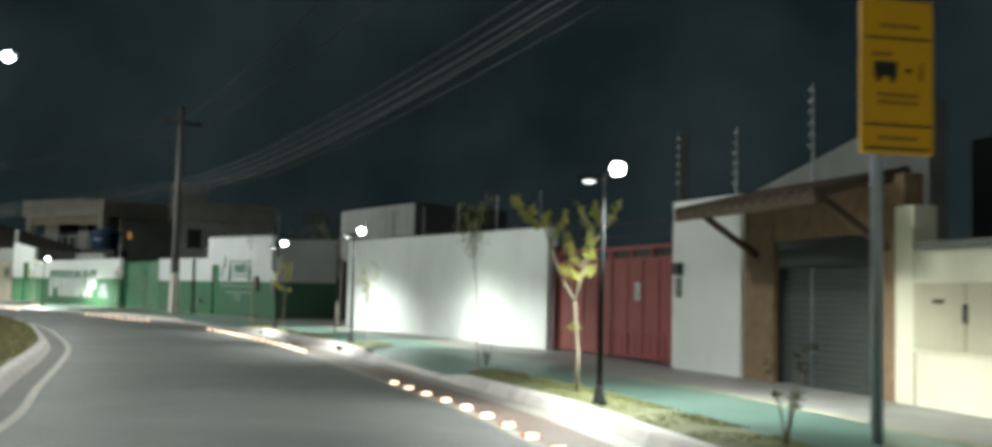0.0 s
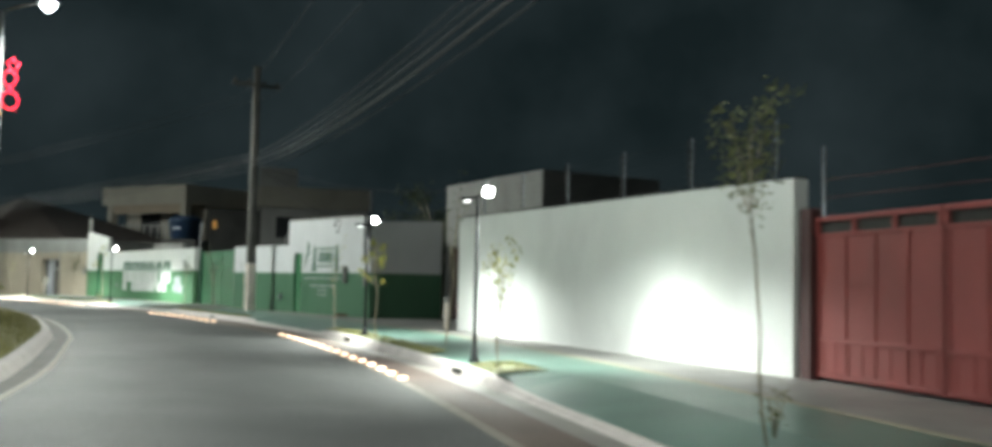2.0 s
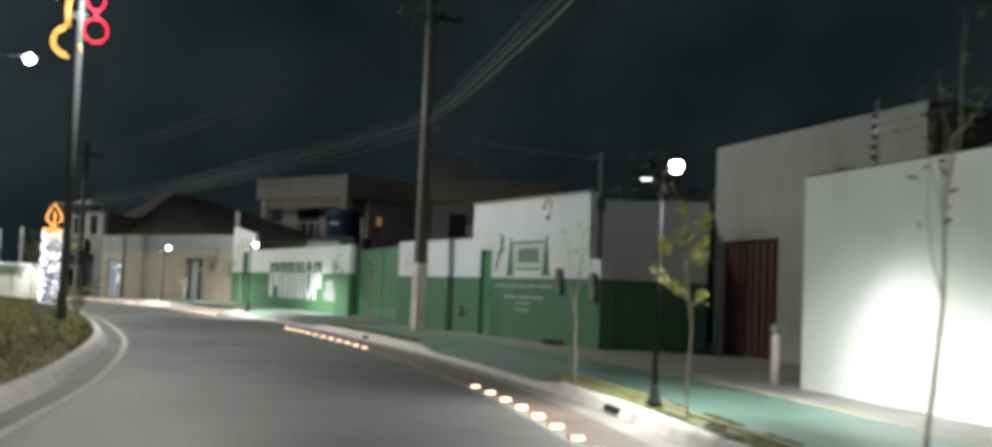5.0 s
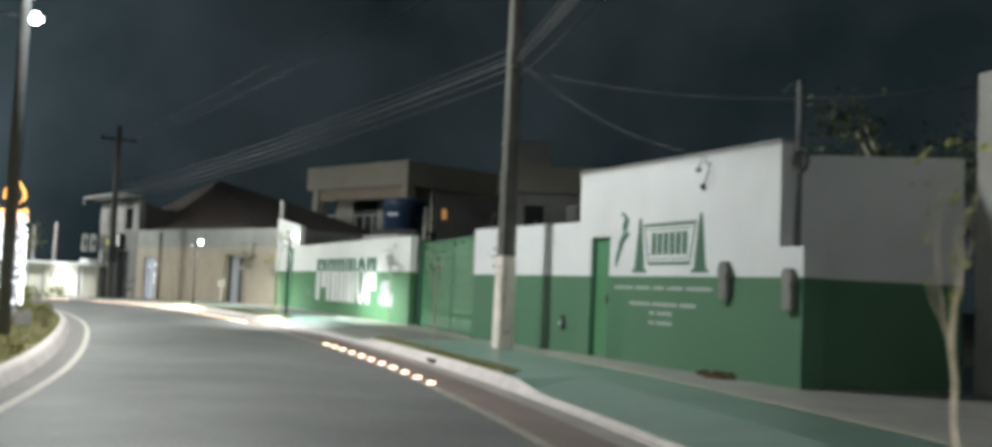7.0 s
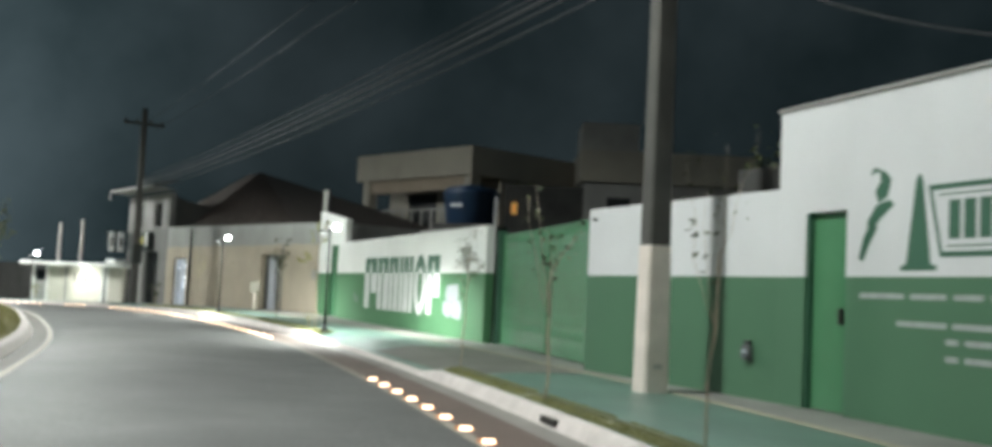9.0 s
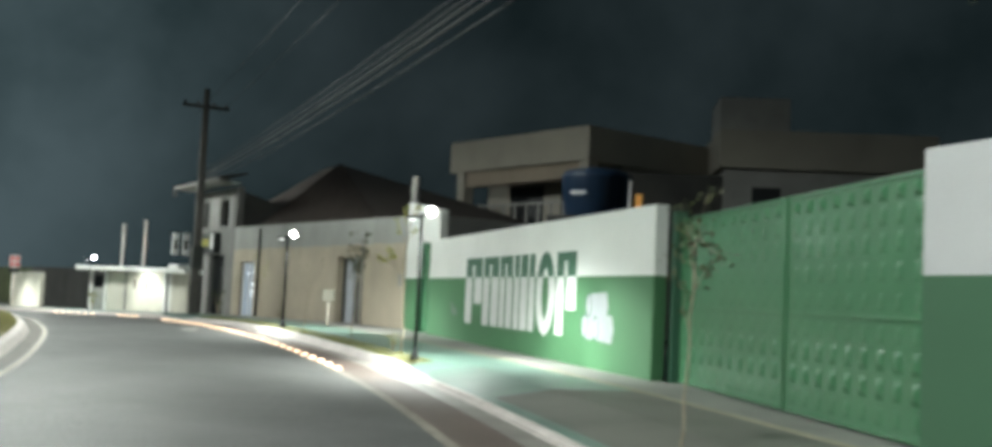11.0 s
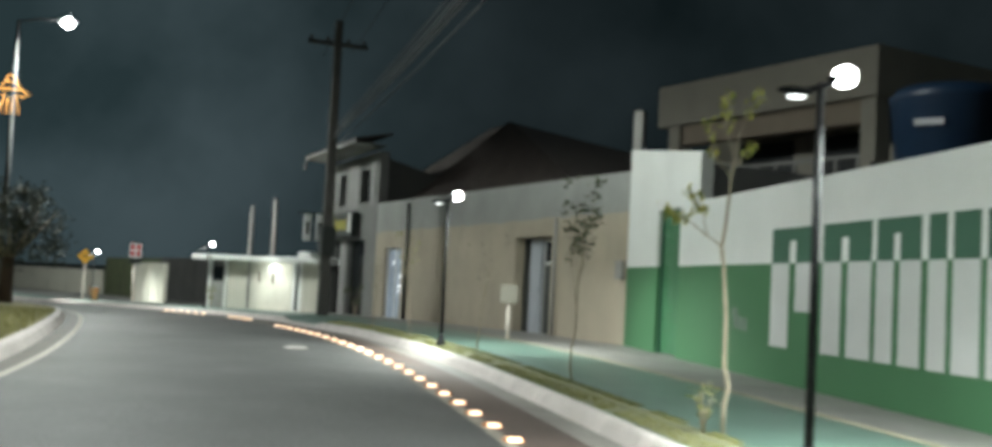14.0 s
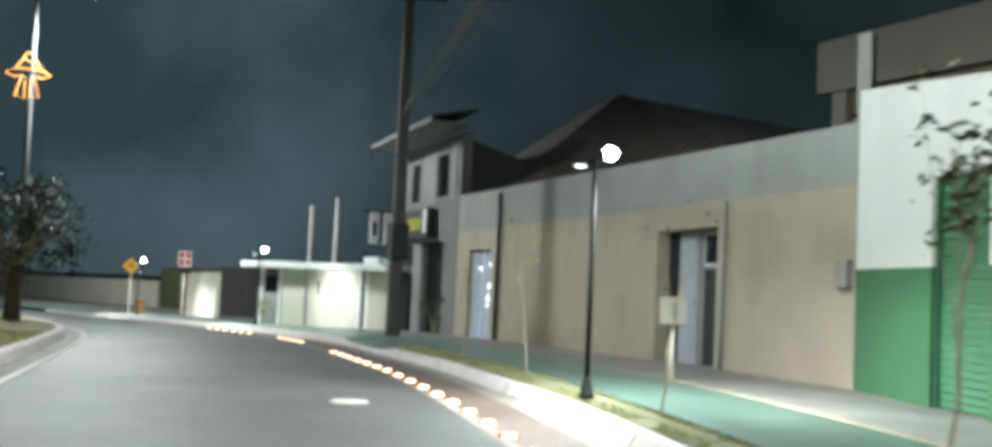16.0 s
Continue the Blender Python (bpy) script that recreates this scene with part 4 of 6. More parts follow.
# ---- long wall with the painted sign ----
LW = span(W_0, W_1)
wall("wall_sign", W_0, W_1, 2.70, 2.66, GREEN_WHITE_B, "long street wall painted green below and white above", x0=0.0, x1=12.48)
wall("wall_sign_tall", W_0, W_1, 3.42, 3.87, GREEN_WHITE_B, "taller end of the green and white wall", openings=[(13.33, 14.42, 0.0, 2.63)], x0=12.482, x1=LW - 0.02)
wall("wall_behind_sign", (-30.4, 71.2), (-31.45, 68.1), 3.35, 3.3, GREY_WALL, "grey wall behind the painted wall", thick=0.2)
wall("wall_behind_sign_b", (-27.0, 67.5), (-30.4, 71.2), 3.2, 3.3, GREY_WALL, "grey shed wall behind the painted wall", thick=0.2)
t = placed("shutter_green", W_0, W_1, "closed green roller shutter in the painted wall", "roller shutter")
for k in range(29):
    part("slat", B(13.36, 14.39, -0.12, -0.09, 0.24 + 0.082 * k, 0.24 + 0.082 * k + 0.076, bevel=0.012), GREEN, t)
part("guide", B(13.33, 13.38, -0.14, -0.05, 0.2, 2.63), GREEN_DARK, t)
part("guide", B(14.37, 14.42, -0.14, -0.05, 0.2, 2.63), GREEN_DARK, t)
t = placed("painted_sign", W_0, W_1, "six large two-tone painted blocks, green over white", "painted sign")

SPLIT = 1.68
BLOCKS = [(2.98, 3.92), (3.98, 4.98), (5.08, 6.28), (6.40, 7.22), (7.32, 8.40), (8.52, 9.78)]
for k, (xa, xb) in enumerate(BLOCKS):
    if k == 1:
        for (za, zb, mat, low) in ((SPLIT, 2.14, GREEN_DARK, 0), (0.6, SPLIT, WHITE_SIGN, 1)):
            c, rx, rz, cz = (xa + xb) / 2, (xb - xa) / 2, 0.77, 1.37
            for side in (-1, 1):
                outer = [(c + side * rx * math.sqrt(max(0.0, 1 - ((z - cz) / rz) ** 2)), z) for z in np.linspace(max(za, cz - rz), min(zb, cz + rz), 14)]
                inner = [(c + side * rx * 0.36 * math.sqrt(max(0.0, 1 - ((z - cz) / (rz * 0.6)) ** 2)), z) for z in np.linspace(max(za, cz - rz), min(zb, cz + rz), 14)]
                bm = bmesh.new()
                rows = [(bm.verts.new((p[0], 0.004, p[1])), bm.verts.new((q[0], 0.004, q[1]))) for p, q in zip(outer, inner)]
                for (a, b), (c2, d) in zip(rows, rows[1:]):
                    bm.faces.new((a, b, d, c2))
                part("ring_half", bm, mat, t)
        continue
    w = xb - xa
    bars = ((0.0, 0.25), (0.33, 0.67), (0.75, 1.0)) if k == 2 else ((0.0, 0.46), (0.6, 1.0))
    if k != 2:
        part("head_bar", B(xa, xb, 0.001, 0.0035, 1.95, 2.108), GREEN_DARK, t)
    for i, (p, q) in enumerate(bars):
        low = 1.10 if k in (0, 5) and i == 0 else 0.65
        part("upper_bar", B(xa + p * w, xa + q * w, 0.001, 0.004, SPLIT, 2.11), GREEN_DARK, t)
        part("lower_bar", B(xa + p * w, xa + q * w, 0.001, 0.005, low, SPLIT - 0.001), WHITE_SIGN, t)
t = placed("painted_pipes", W_0, W_1, "white painted picture of three stacked concrete pipes", "painted sign")


for cx, cz, xe in ((2.36, 1.20, 1.66), (2.52, 0.86, 2.2), (2.06, 0.84, 1.42)):
    part("pipe_body", prism(bmesh.new(), [(cx, cz - 0.19), (xe, cz - 0.22), (xe - 0.08, cz), (xe, cz + 0.22), (cx, cz + 0.19)], 0.001, 0.004), PIPE_PAINT, t)
    part("pipe_rim", disc(cx, cz, 0.135, 0.2, 0.0045, 0.006), GREEN_DARK, t)
    part("pipe_mouth", disc(cx, cz, 0.11, 0.17, 0.0065, 0.008), PIPE_PAINT, t)
t = placed("painted_mark", W_0, W_1, "small worn painted pipe mark on the green wall", "painted sign")
part("mark", prism(bmesh.new(), [(10.5, 0.78), (10.95, 0.82), (11.05, 1.08), (10.88, 1.10), (10.8, 0.98), (10.5, 0.96)], 0.001, 0.004), MARK_PAINT, t)

# ---- beige front with doors ----
B_0, B_1 = (-34.0, 70.5), (-47.58, 78.65)
LB = span(B_0, B_1)
wall("wall_beige", B_0, B_1, 3.48, 3.66, BEIGE, "beige street front with a bare grey render band on top", openings=[(3.15, 5.0, -0.3, 2.33), (13.2, 14.85, -0.3, 2.2)], thick=0.25)
t = placed("entrance", B_0, B_1, "recessed grey entrance with a white door and window", "entrance")
part("back_panel", B(3.15, 5.0, -0.33, -0.26, -0.1, 2.4), GREY_WALL, t)
leaf = part("door_leaf", B(4.02, 4.6, -0.25, -0.2, 0.2, 2.27, bevel=0.006), DOOR_GREY, t)
for za in (0.35, 1.0, 1.65):
    part("door_panel", B(4.12, 4.5, -0.2, -0.188, za, za + 0.5, bevel=0.008), DOOR_GREY, leaf)
part("door_handle", B(4.05, 4.09, -0.2, -0.16, 1.1, 1.22), STEEL, leaf)
win = part("window_frame", B(3.25, 3.85, -0.25, -0.21, 1.75, 2.27), WHITE_CLEAN, t)
part("pane", B(3.29, 3.81, -0.21, -0.205, 1.79, 2.23), GLASS, win)
part("grille", B(3.2, 3.85, -0.26, -0.22, 0.2, 1.7), SHUTTER, t)
part("side_panel", B(4.66, 4.97, -0.26, -0.22, 0.2, 2.3), SHUTTER, t)
t = placed("glass_door", B_0, B_1, "lit glass shop door in a white frame", "door")
part("pane", B(13.24, 14.81, -0.16, -0.14, -0.1, 2.16), SHOP_GLOW, t)
for xx, zz, r in ((13.55, 1.85, 0.085), (13.62, 1.32, 0.07), (13.5, 1.12, 0.10), (13.68, 1.02, 0.06), (13.72, 0.86, 0.04), (14.3, 1.75, 0.05)):
    part("lit_lamp", disc(xx, zz, r, r, -0.138, -0.134, 12), SHOP_LAMP, t, "bright lamp seen through the glass")
for xx in (13.2, 13.98, 14.79):
    part("door_frame", B(xx, xx + 0.06, -0.18, -0.1, -0.2, 2.2), WHITE_CLEAN, t)
t = placed("down_pipe", B_0, B_1, "dark drain pipe down the street front", "drain pipe", "drain pipes")
bm = bmesh.new()
tube(bm, [(12.6, 0.06, -0.15), (12.6, 0.06, 3.5)], 0.05, 8)
part("pipe", bm, SHUTTER, t)
t = placed("down_pipe", B_0, B_1, "grey drain pipe beside the entrance", "drain pipe", "drain pipes")
bm = bmesh.new()
tube(bm, [(2.9, 0.05, 0.1), (2.9, 0.05, 2.7)], 0.035, 8)
part("pipe", bm, GREY_WALL, t)
t = placed("alarm_box", B_0, B_1, "small grey junction box by the corner", "junction box")
part("body", B(0.05, 0.28, 0.0, 0.1, 1.45, 1.8, bevel=0.02), GREY_WALL, t)
t = thing("post_box", Matrix.Translation((-35.89, 69.45, SW + lift(-35.89, 69.45))) @ pose(0, 0, 0, 0, 0, 32), "cream metal box on a pale post", "post box")
bm = bmesh.new()
tube(bm, [(0, 0, 0), (0, 0, 0.7)], 0.035, 8)
part("post", bm, WHITEWASH, t)
part("box", B(-0.17, 0.17, -0.1, 0.1, 0.68, 1.02, bevel=0.015), TAN, t)

# ---- two-storey shop ----
H_0 = B_1
dx, dy = (B_1[0] - B_0[0]) / LB, (B_1[1] - B_0[1]) / LB
H_1 = (H_0[0] + 6.2 * dx, H_0[1] + 6.2 * dy)
wall("shop_front", H_0, H_1, 5.35, 5.35, SHOP_GREY, "grey two-storey shop front", openings=[(1.1, 2.1, 3.75, 4.9), (4.0, 4.8, 3.75, 4.9), (1.3, 3.2, -0.5, 2.5), (4.3, 5.4, -0.5, 2.5)], thick=0.3, y=0.0, x0=0.01)
wall("shop_side", (H_0[0] - 0.1 + 5 * 0.515, H_0[1] + 5 * 0.857), (H_0[0] - 0.12, H_0[1] + 0.1), 3.9, 5.25, DARK_WALL, "side of the two-storey shop, coloured dark for its shade", thick=0.2)
t = placed("shop_windows", H_0, H_1, "dark upper windows and doorways of the shop", "window", kind="structure")
for xa, xb, za, zb in ((1.1, 2.1, 3.75, 4.9), (4.0, 4.8, 3.75, 4.9), (1.3, 3.2, -0.5, 2.5), (4.3, 5.4, -0.5, 2.5)):
    part("pane", B(xa, xb, -0.22, -0.2, za, zb), GLASS, t)
for xx in (1.3, 1.75, 2.2, 2.65, 3.1):
    part("grille_bar", B(xx, xx + 0.04, -0.16, -0.12, -0.4, 2.5), SHUTTER, t)
for xa, xb in ((2.2, 3.5), (0.35, 0.85)):
    part("white_panel", B(xa, xb, 0.0, 0.03, 3.6, 5.1), SHOP_WALL, t)
part("white_pillar", B(3.3, 4.2, 0.0, 0.05, -0.3, 2.5), SHOP_WALL, t)
t = placed("shop_roof", H_0, H_1, "tiled shop roof with a pale boarded eave over the street", "roof", kind="structure")
bm = bmesh.new()
slope(bm, -0.4, 6.4, 0.95, 5.52, -0.05, 5.46, 0.03)
part("soffit", bm, SHOP_GREY, t)
part("fascia", B(-0.4, 6.4, 0.95, 0.985, 5.50, 5.62, bevel=0.006), SHOP_GREY, t)
part("gutter_drop", B(6.32, 6.40, 0.93, 1.0, 5.16, 5.48, bevel=0.01), SHOP_WALL, t)
bm = bmesh.new()
slope(bm, -0.4, 6.4, 0.97, 5.60, -0.25, 5.85, 0.07)
part("tiles", bm, ROOF_BROWN, t)
t = placed("shop_sign", H_0, H_1, "dark shop sign panel with yellow lettering", "shop sign")
part("panel", B(2.0, 5.2, 0.02, 0.30, 2.6, 3.45, bevel=0.01), SHUTTER, t)
for k in range(3):
    part("letter_bar", B(2.7 + 0.5 * k, 3.02 + 0.5 * k, 0.30, 0.31, 2.85, 3.2), SIGN_YELLOW, t)
part("white_plate", B(2.06, 2.4, 0.30, 0.31, 2.75, 3.4), PAPER, t)
t = placed("blade_sign", H_0, H_1, "white projecting sign with two faces on the shop front", "shop sign")
part("arm", B(6.1, 6.15, 0.0, 1.2, 3.5, 3.55), SHUTTER, t)
part("face", B(6.08, 6.2, 0.2, 0.5, 2.5, 3.5, bevel=0.01), PAPER, t)
part("face", B(6.08, 6.2, 0.68, 0.95, 2.5, 3.5, bevel=0.01), PAPER, t)
part("print_bar", B(6.07, 6.078, 0.28, 0.42, 2.75, 3.2), SHUTTER, t)
part("print_bar", B(6.07, 6.078, 0.75, 0.88, 2.75, 3.2), SHUTTER, t)
bm = bmesh.new()
v = [bm.verts.new(p) for p in ((3.2, -0.6, 3.42), (22.0, -0.6, 3.42), (22.0, -9.0, 3.42), (3.2, -9.0, 3.42), (15.4, -4.4, 6.7), (17.2, -4.4, 6.7))]
for q in ((0, 1, 5, 4), (1, 2, 5), (2, 3, 4, 5), (3, 0, 4), (3, 2, 1, 0)):
    bm.faces.new([v[i] for i in q])
t = placed("roof_beige", B_0, B_1, "dark brown hipped tile roof behind the beige front", "roof", kind="structure")
part("roof_sheet", bm, ROOF_BROWN, t)
for k in range(26):
    xx = 4.6 + 0.44 * k
    zt = 3.42 + 3.28 * min(1.0, (xx - 3.2) / 12.2)
    bm = bmesh.new()
    tube(bm, [(xx, -0.6, 3.44), (xx, -0.6 - 3.8 * (zt - 3.42) / 3.28, zt + 0.02)], 0.06, 5)
    part("tile_row", bm, ROOF_BROWN, t)

# ---- far end: shelter, walls, signs ----
K_0, K_1 = (-51.75, 80.5), (-57.9, 80.2)
kz = -0.40
LK = span(K_0, K_1)
t = thing("shelter", along(K_0, K_1, kz + SW), "low white street building with a flat roof and posts", "shelter")
part("roof_slab", B(-0.05, LK + 0.3, -2.6, 0.35, 1.86, 2.06, bevel=0.02), WHITE, t)
part("front_wall", B(1.45, 4.75, -0.25, 0.0, 0.0, 1.86), PALE_CREAM, t)
part("front_wall", B(0.0, 0.95, -0.25, 0.0, 0.0, 1.86), PALE_CREAM, t)
part("back_wall", B(0.0, LK, -2.6, -2.4, 0.0, 1.86), GREY_WALL, t)
for xx in (0.98, 1.3, 4.85, 5.75):
    part("post", B(xx, xx + 0.12, -0.12, 0.0, 0.0, 1.86, bevel=0.01), WHITE, t)
part("window", B(4.97, 5.75, -0.2, -0.12, 1.05, 1.6), GLASS, t)
part("low_wall", B(4.97, 5.75, -0.2, -0.05, 0.0, 1.05), GREY_WALL, t)
part("drain_pipe", B(3.6, 3.66, 0.0, 0.06, 0.0, 1.86), GREY_WALL, t)
for xa, zb in ((2.35, 1.45), (3.05, 1.5)):
    part("meter_strip", B(xa, xa + 0.07, 0.0, 0.03, zb - 0.42, zb, bevel=0.004), BROWN, t)
part("roof_box", B(0.7, 1.3, -0.9, -0.1, 2.06, 2.28, bevel=0.02), WHITE, t)
# Added lamp with no known fitting, brightens the wall; beam starts 1.5 m out.
t = thing("added_wall_light", along(K_0, K_1, kz + SW), "added light under the roof edge of the white building", "wall light")
part("housing", B(2.2, 2.45, 0.02, 0.14, 1.70, 1.80, bevel=0.02), SHUTTER, t)
part("lens", B(2.22, 2.43, 0.03, 0.13, 1.67, 1.698), LAMP_GLOW, t, "glowing white lens")
sp = bpy.data.lights.new("added_wall_beam", "SPOT")
sp.energy, sp.color, sp.spot_size, sp.spot_blend, sp.shadow_soft_size = 150, COOL, radians(96), 1.0, 0.2
lo = new("added_wall_beam", sp)
lo.parent = t
lo.matrix_local = pose(2.2, 1.5, 1.78, -60, 0, 0)
for x, y, z in ((-60.6, 84.9, 4.14), (-57.4, 83.3, 4.27)):
    b0 = lift(x, y)
    t = thing("concrete_post", Matrix.Translation((x, y, b0)), "tall bare concrete post behind the shelter", "post", "bare concrete posts")
    bm = bmesh.new()
    tube(bm, [(0, 0, 0), (0, 0, z - b0)], [0.12, 0.09], 8)
    part("post", bm, GREY_WALL, t)
wall("wall_far", (-59.5, 86.5), (-77, 92.65), 1.85, 1.8, DARK_WALL, "dark weathered far wall across the junction", thick=0.2, bottom=-1.2)
wall("wall_far_ivy", (-77.05, 92.67), (-88.0, 96.5), 1.75, 1.7, MOSS_WALL, "far wall overgrown with moss across the junction", thick=0.25, bottom=-1.2)
wall("wall_far_pale", (-68.5, 86.45), (-70.7, 87.24), 1.45, 1.45, PALE_CREAM, "pale far wall lit by a lamp", thick=0.2, bottom=-1.2)
wall("wall_far_gate", (-70.82, 87.28), (-73.0, 88.06), 1.42, 1.42, PALE_CREAM, "pale far gate panel beside the lit wall", thick=0.16, bottom=-1.2)
wall("wall_far_end", (-88.1, 96.4), (-128, 99), 0.85, 0.75, PALE_CREAM, "long pale far wall at the end of the street", thick=0.2, bottom=-1.5)


def road_sign(x, y, z, heading, kind_):
    b0 = lift(x, y) + SW
    label = "yellow diamond warning sign on a pale post" if kind_ == "diamond" else "red and white road sign on a pale post"
    t = thing("road_sign", Matrix.Translation((x, y, b0)) @ pose(0, 0, 0, 0, 0, heading), label, "road sign", "road signs at the junction")
    bm = bmesh.new()
    tube(bm, [(0, 0, 0), (0, 0, z - b0)], 0.06 if kind_ == "diamond" else 0.05, 8)
    part("post", bm, WHITEWASH, t)
    h = z - b0
    if kind_ == "diamond":
        part("face", prism(bmesh.new(), [(0, h - 0.4), (0.4, h), (0, h + 0.4), (-0.4, h)], -0.13, -0.10), YELLOW, t)
        part("symbol", B(-0.14, 0.14, -0.135, -0.131, h - 0.06, h + 0.08), BROWN_PRINT, t)
    else:
        part("face", B(-0.29, 0.29, -0.10, -0.07, h - 0.2, h + 0.5, bevel=0.01), PAPER, t)
        for xa in (-0.25, 0.04):
            for za in (h - 0.14, h + 0.19):
                part("red_square", B(xa, xa + 0.21, -0.106, -0.101, za, za + 0.25), SIGN_RED, t)
        part("lower_plate", B(-0.29, 0.29, -0.10, -0.07, h - 0.5, h - 0.24, bevel=0.01), SHUTTER, t)


t = thing("traffic_island", Matrix.Translation((-73.3, 85.1, lift(-73.3, 85.1))), "low whitewashed island under the warning sign", "traffic island")
bm = bmesh.new()
tube(bm, [(0, 0, -0.1), (0, 0, 0.14), (0, 0, 0.18)], [1.5, 1.5, 1.42], 24)
part("kerb", bm, KERB, t)
t = thing("litter_bin", Matrix.Translation((-71.9, 84.9, lift(-71.9, 84.9) + SW)), "small orange litter bin by the junction", "litter bin")
bm = bmesh.new()
tube(bm, [(0, 0, 0), (0, 0, 0.6), (0, 0, 0.62)], [0.18, 0.24, 0.26], 12)
part("body", bm, AMBER, t)
bm = bmesh.new()
tube(bm, [(0, 0, 0.62), (0, 0, 0.70)], [0.26, 0.12], 12)
part("lid", bm, SHUTTER, t)
road_sign(-73.46, 85.3, 1.6, 55, "diamond")
road_sign(-70.0, 85.8, 1.85, 55, "plate")

# ---- bus stop sign ----
t = thing("bus_stop_sign", Matrix.Translation((1.74, 13.8, SW)) @ pose(0, 0, 0, 0, 0, 14), "tall yellow bus stop sign on a grey steel post", "bus stop sign")
bm = bmesh.new()
tube(bm, [(0, 0, 0), (0, 0, 2.2), (0, 0, 3.45)], [0.05, 0.048, 0.046], 10)
part("post", bm, STEEL, t)
board = part("board", B(-0.19, 0.44, -0.09, -0.05, 2.25, 3.48, bevel=0.008), YELLOW, t)
for za, xa, xb, mat in ((2.47, -0.16, 0.42, BLACK), (3.16, -0.16, 0.42, BLACK), (2.285, -0.15, 0.40, BLACK)):
    part("rule", B(xa, xb, -0.094, -0.0905, za, za + 0.018), mat, board)
part("bus_picture", B(-0.08, 0.12, -0.094, -0.0905, 2.86, 2.98, bevel=0.0), BLACK, board)
part("bus_wheel", B(-0.06, -0.02, -0.094, -0.0905, 2.82, 2.86), BLACK, board)
part("bus_wheel", B(0.06, 0.10, -0.094, -0.0905, 2.82, 2.86), BLACK, board)
part("plus_mark", B(0.19, 0.25, -0.094, -0.0905, 2.90, 2.93), BLACK, board)
part("figure_mark", B(0.31, 0.35, -0.094, -0.0905, 2.84, 2.98), BROWN_PRINT, board)
for za, xa, xb in ((2.64, -0.05, 0.3), (2.7, -0.05, 0.3), (2.36, -0.05, 0.3), (3.25, -0.03, 0.32), (3.02, -0.1, 0.08)):
    part("text_bar", B(xa, xb, -0.094, -0.0905, za, za + 0.035), BROWN_PRINT, board)

# ---- houses behind ----
def block(name, a, b, depth, z0, z1, mat, label):
    return solid(name, B(0, span(a, b), -depth, 0, z0, z1), mat, along(a, b), label, "house", kind="structure")


HA, HB = (-31.92, 78.55), (-39.16, 81.73)
LHH = span(HA, HB)
t = thing("house", along(HA, HB), "two-storey tan house with a deep flat roof and balcony", "house")
part("roof", B(-0.1, LHH + 0.1, -7.5, 0.0, 6.2, 7.42), TAN, t)
part("back_wall", B(0, LHH - 0.2, -7.0, -1.8, -0.2, 6.2), TAN, t)
part("beam", B(0.1, LHH - 0.3, -0.65, -0.22, 5.62, 6.2, bevel=0.01), BEAM_TAN, t)
part("floor_slab", B(0, LHH - 0.2, -1.8, 0.0, 3.4, 3.7), TAN, t)
for xx in (0.0, LHH - 0.75):
    part("column", B(xx, xx + 0.45, -0.6, -0.1, -0.2, 6.2), TAN, t)
part("rail", B(0.2, LHH - 0.5, -0.18, -0.12, 4.75, 4.83), GREY_WALL, t)
for k in range(10):
    part("baluster", B(0.5 + 0.68 * k, 0.58 + 0.68 * k, -0.18, -0.12, 3.7, 4.75), GREY_WALL, t)
for k in range(2):
    part("window", B(1.2 + 3.0 * k, 3.2 + 3.0 * k, -1.82, -1.78, 4.0, 5.7), DULL_GLASS, t)
HC, HD = (-21.0, 84.2), (-27.94, 81.25)
t = thing("house", along(HC, HD), "dark annexe of the tan house with a flat roof", "house")
LHD = span(HC, HD)
part("roof", B(0, LHD, -6, 0.0, 6.25, 7.6), TAN, t)
part("wall", B(0.2, LHD - 0.2, -5.8, -0.3, -0.2, 6.25), GREY_WALL, t)
part("roof_box", B(LHD - 2.6, LHD - 0.1, -3.5, -1.0, 7.6, 8.95), GREY_WALL, t)
part("window", B(LHD - 2.2, LHD - 1.2, -0.31, -0.27, 4.2, 5.6), DULL_GLASS, t)
# Wall added in the dark recess to hold the lit window.
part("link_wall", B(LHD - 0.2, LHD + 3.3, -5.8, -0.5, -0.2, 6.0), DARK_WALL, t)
part("lit_window", B(LHD + 2.65, LHD + 2.9, -0.51, -0.46, 4.7, 5.2), WARM_GLOW, t)
t = thing("water_tank", Matrix.Translation((-28.6, 71.5, 0.1)), "large blue plastic water tank on a stand", "water tank")
bm = bmesh.new()
tube(bm, [(0, 0, 3.45), (0, 0, 3.5), (0, 0, 4.5), (0, 0, 4.56), (0, 0, 4.72), (0, 0, 4.82)], [0.82, 0.86, 0.97, 1.0, 0.85, 0.3], 24)
part("tank", bm, BLUE, t)
part("mark_bar", B(-0.35, 0.1, -0.965, -0.93, 4.02, 4.12), PALE, t)
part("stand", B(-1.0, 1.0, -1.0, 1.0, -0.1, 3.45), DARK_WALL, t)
t = thing("vent_pipe", Matrix.Translation((-27.2, 70.3, 0.0)), "white plastic vent pipe leaning beside the water tank", "pipe")
bm = bmesh.new()
tube(bm, [(0.05, -0.1, 0.0), (0.03, -0.05, 2.6), (-0.02, 0.1, 3.9), (-0.05, 0.2, 4.45)], 0.035, 8)
part("pipe", bm, PALE, t)
part("support", B(-0.05, 0.15, 0.02, 0.14, 0.0, 2.9), DARK_WALL, t)
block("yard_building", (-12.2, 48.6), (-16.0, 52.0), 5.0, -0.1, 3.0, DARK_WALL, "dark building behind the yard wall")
t = thing("yard_post", Matrix.Translation((-34.08, 70.95, 0)), "slim pale concrete post rising behind the wall's end", "post")
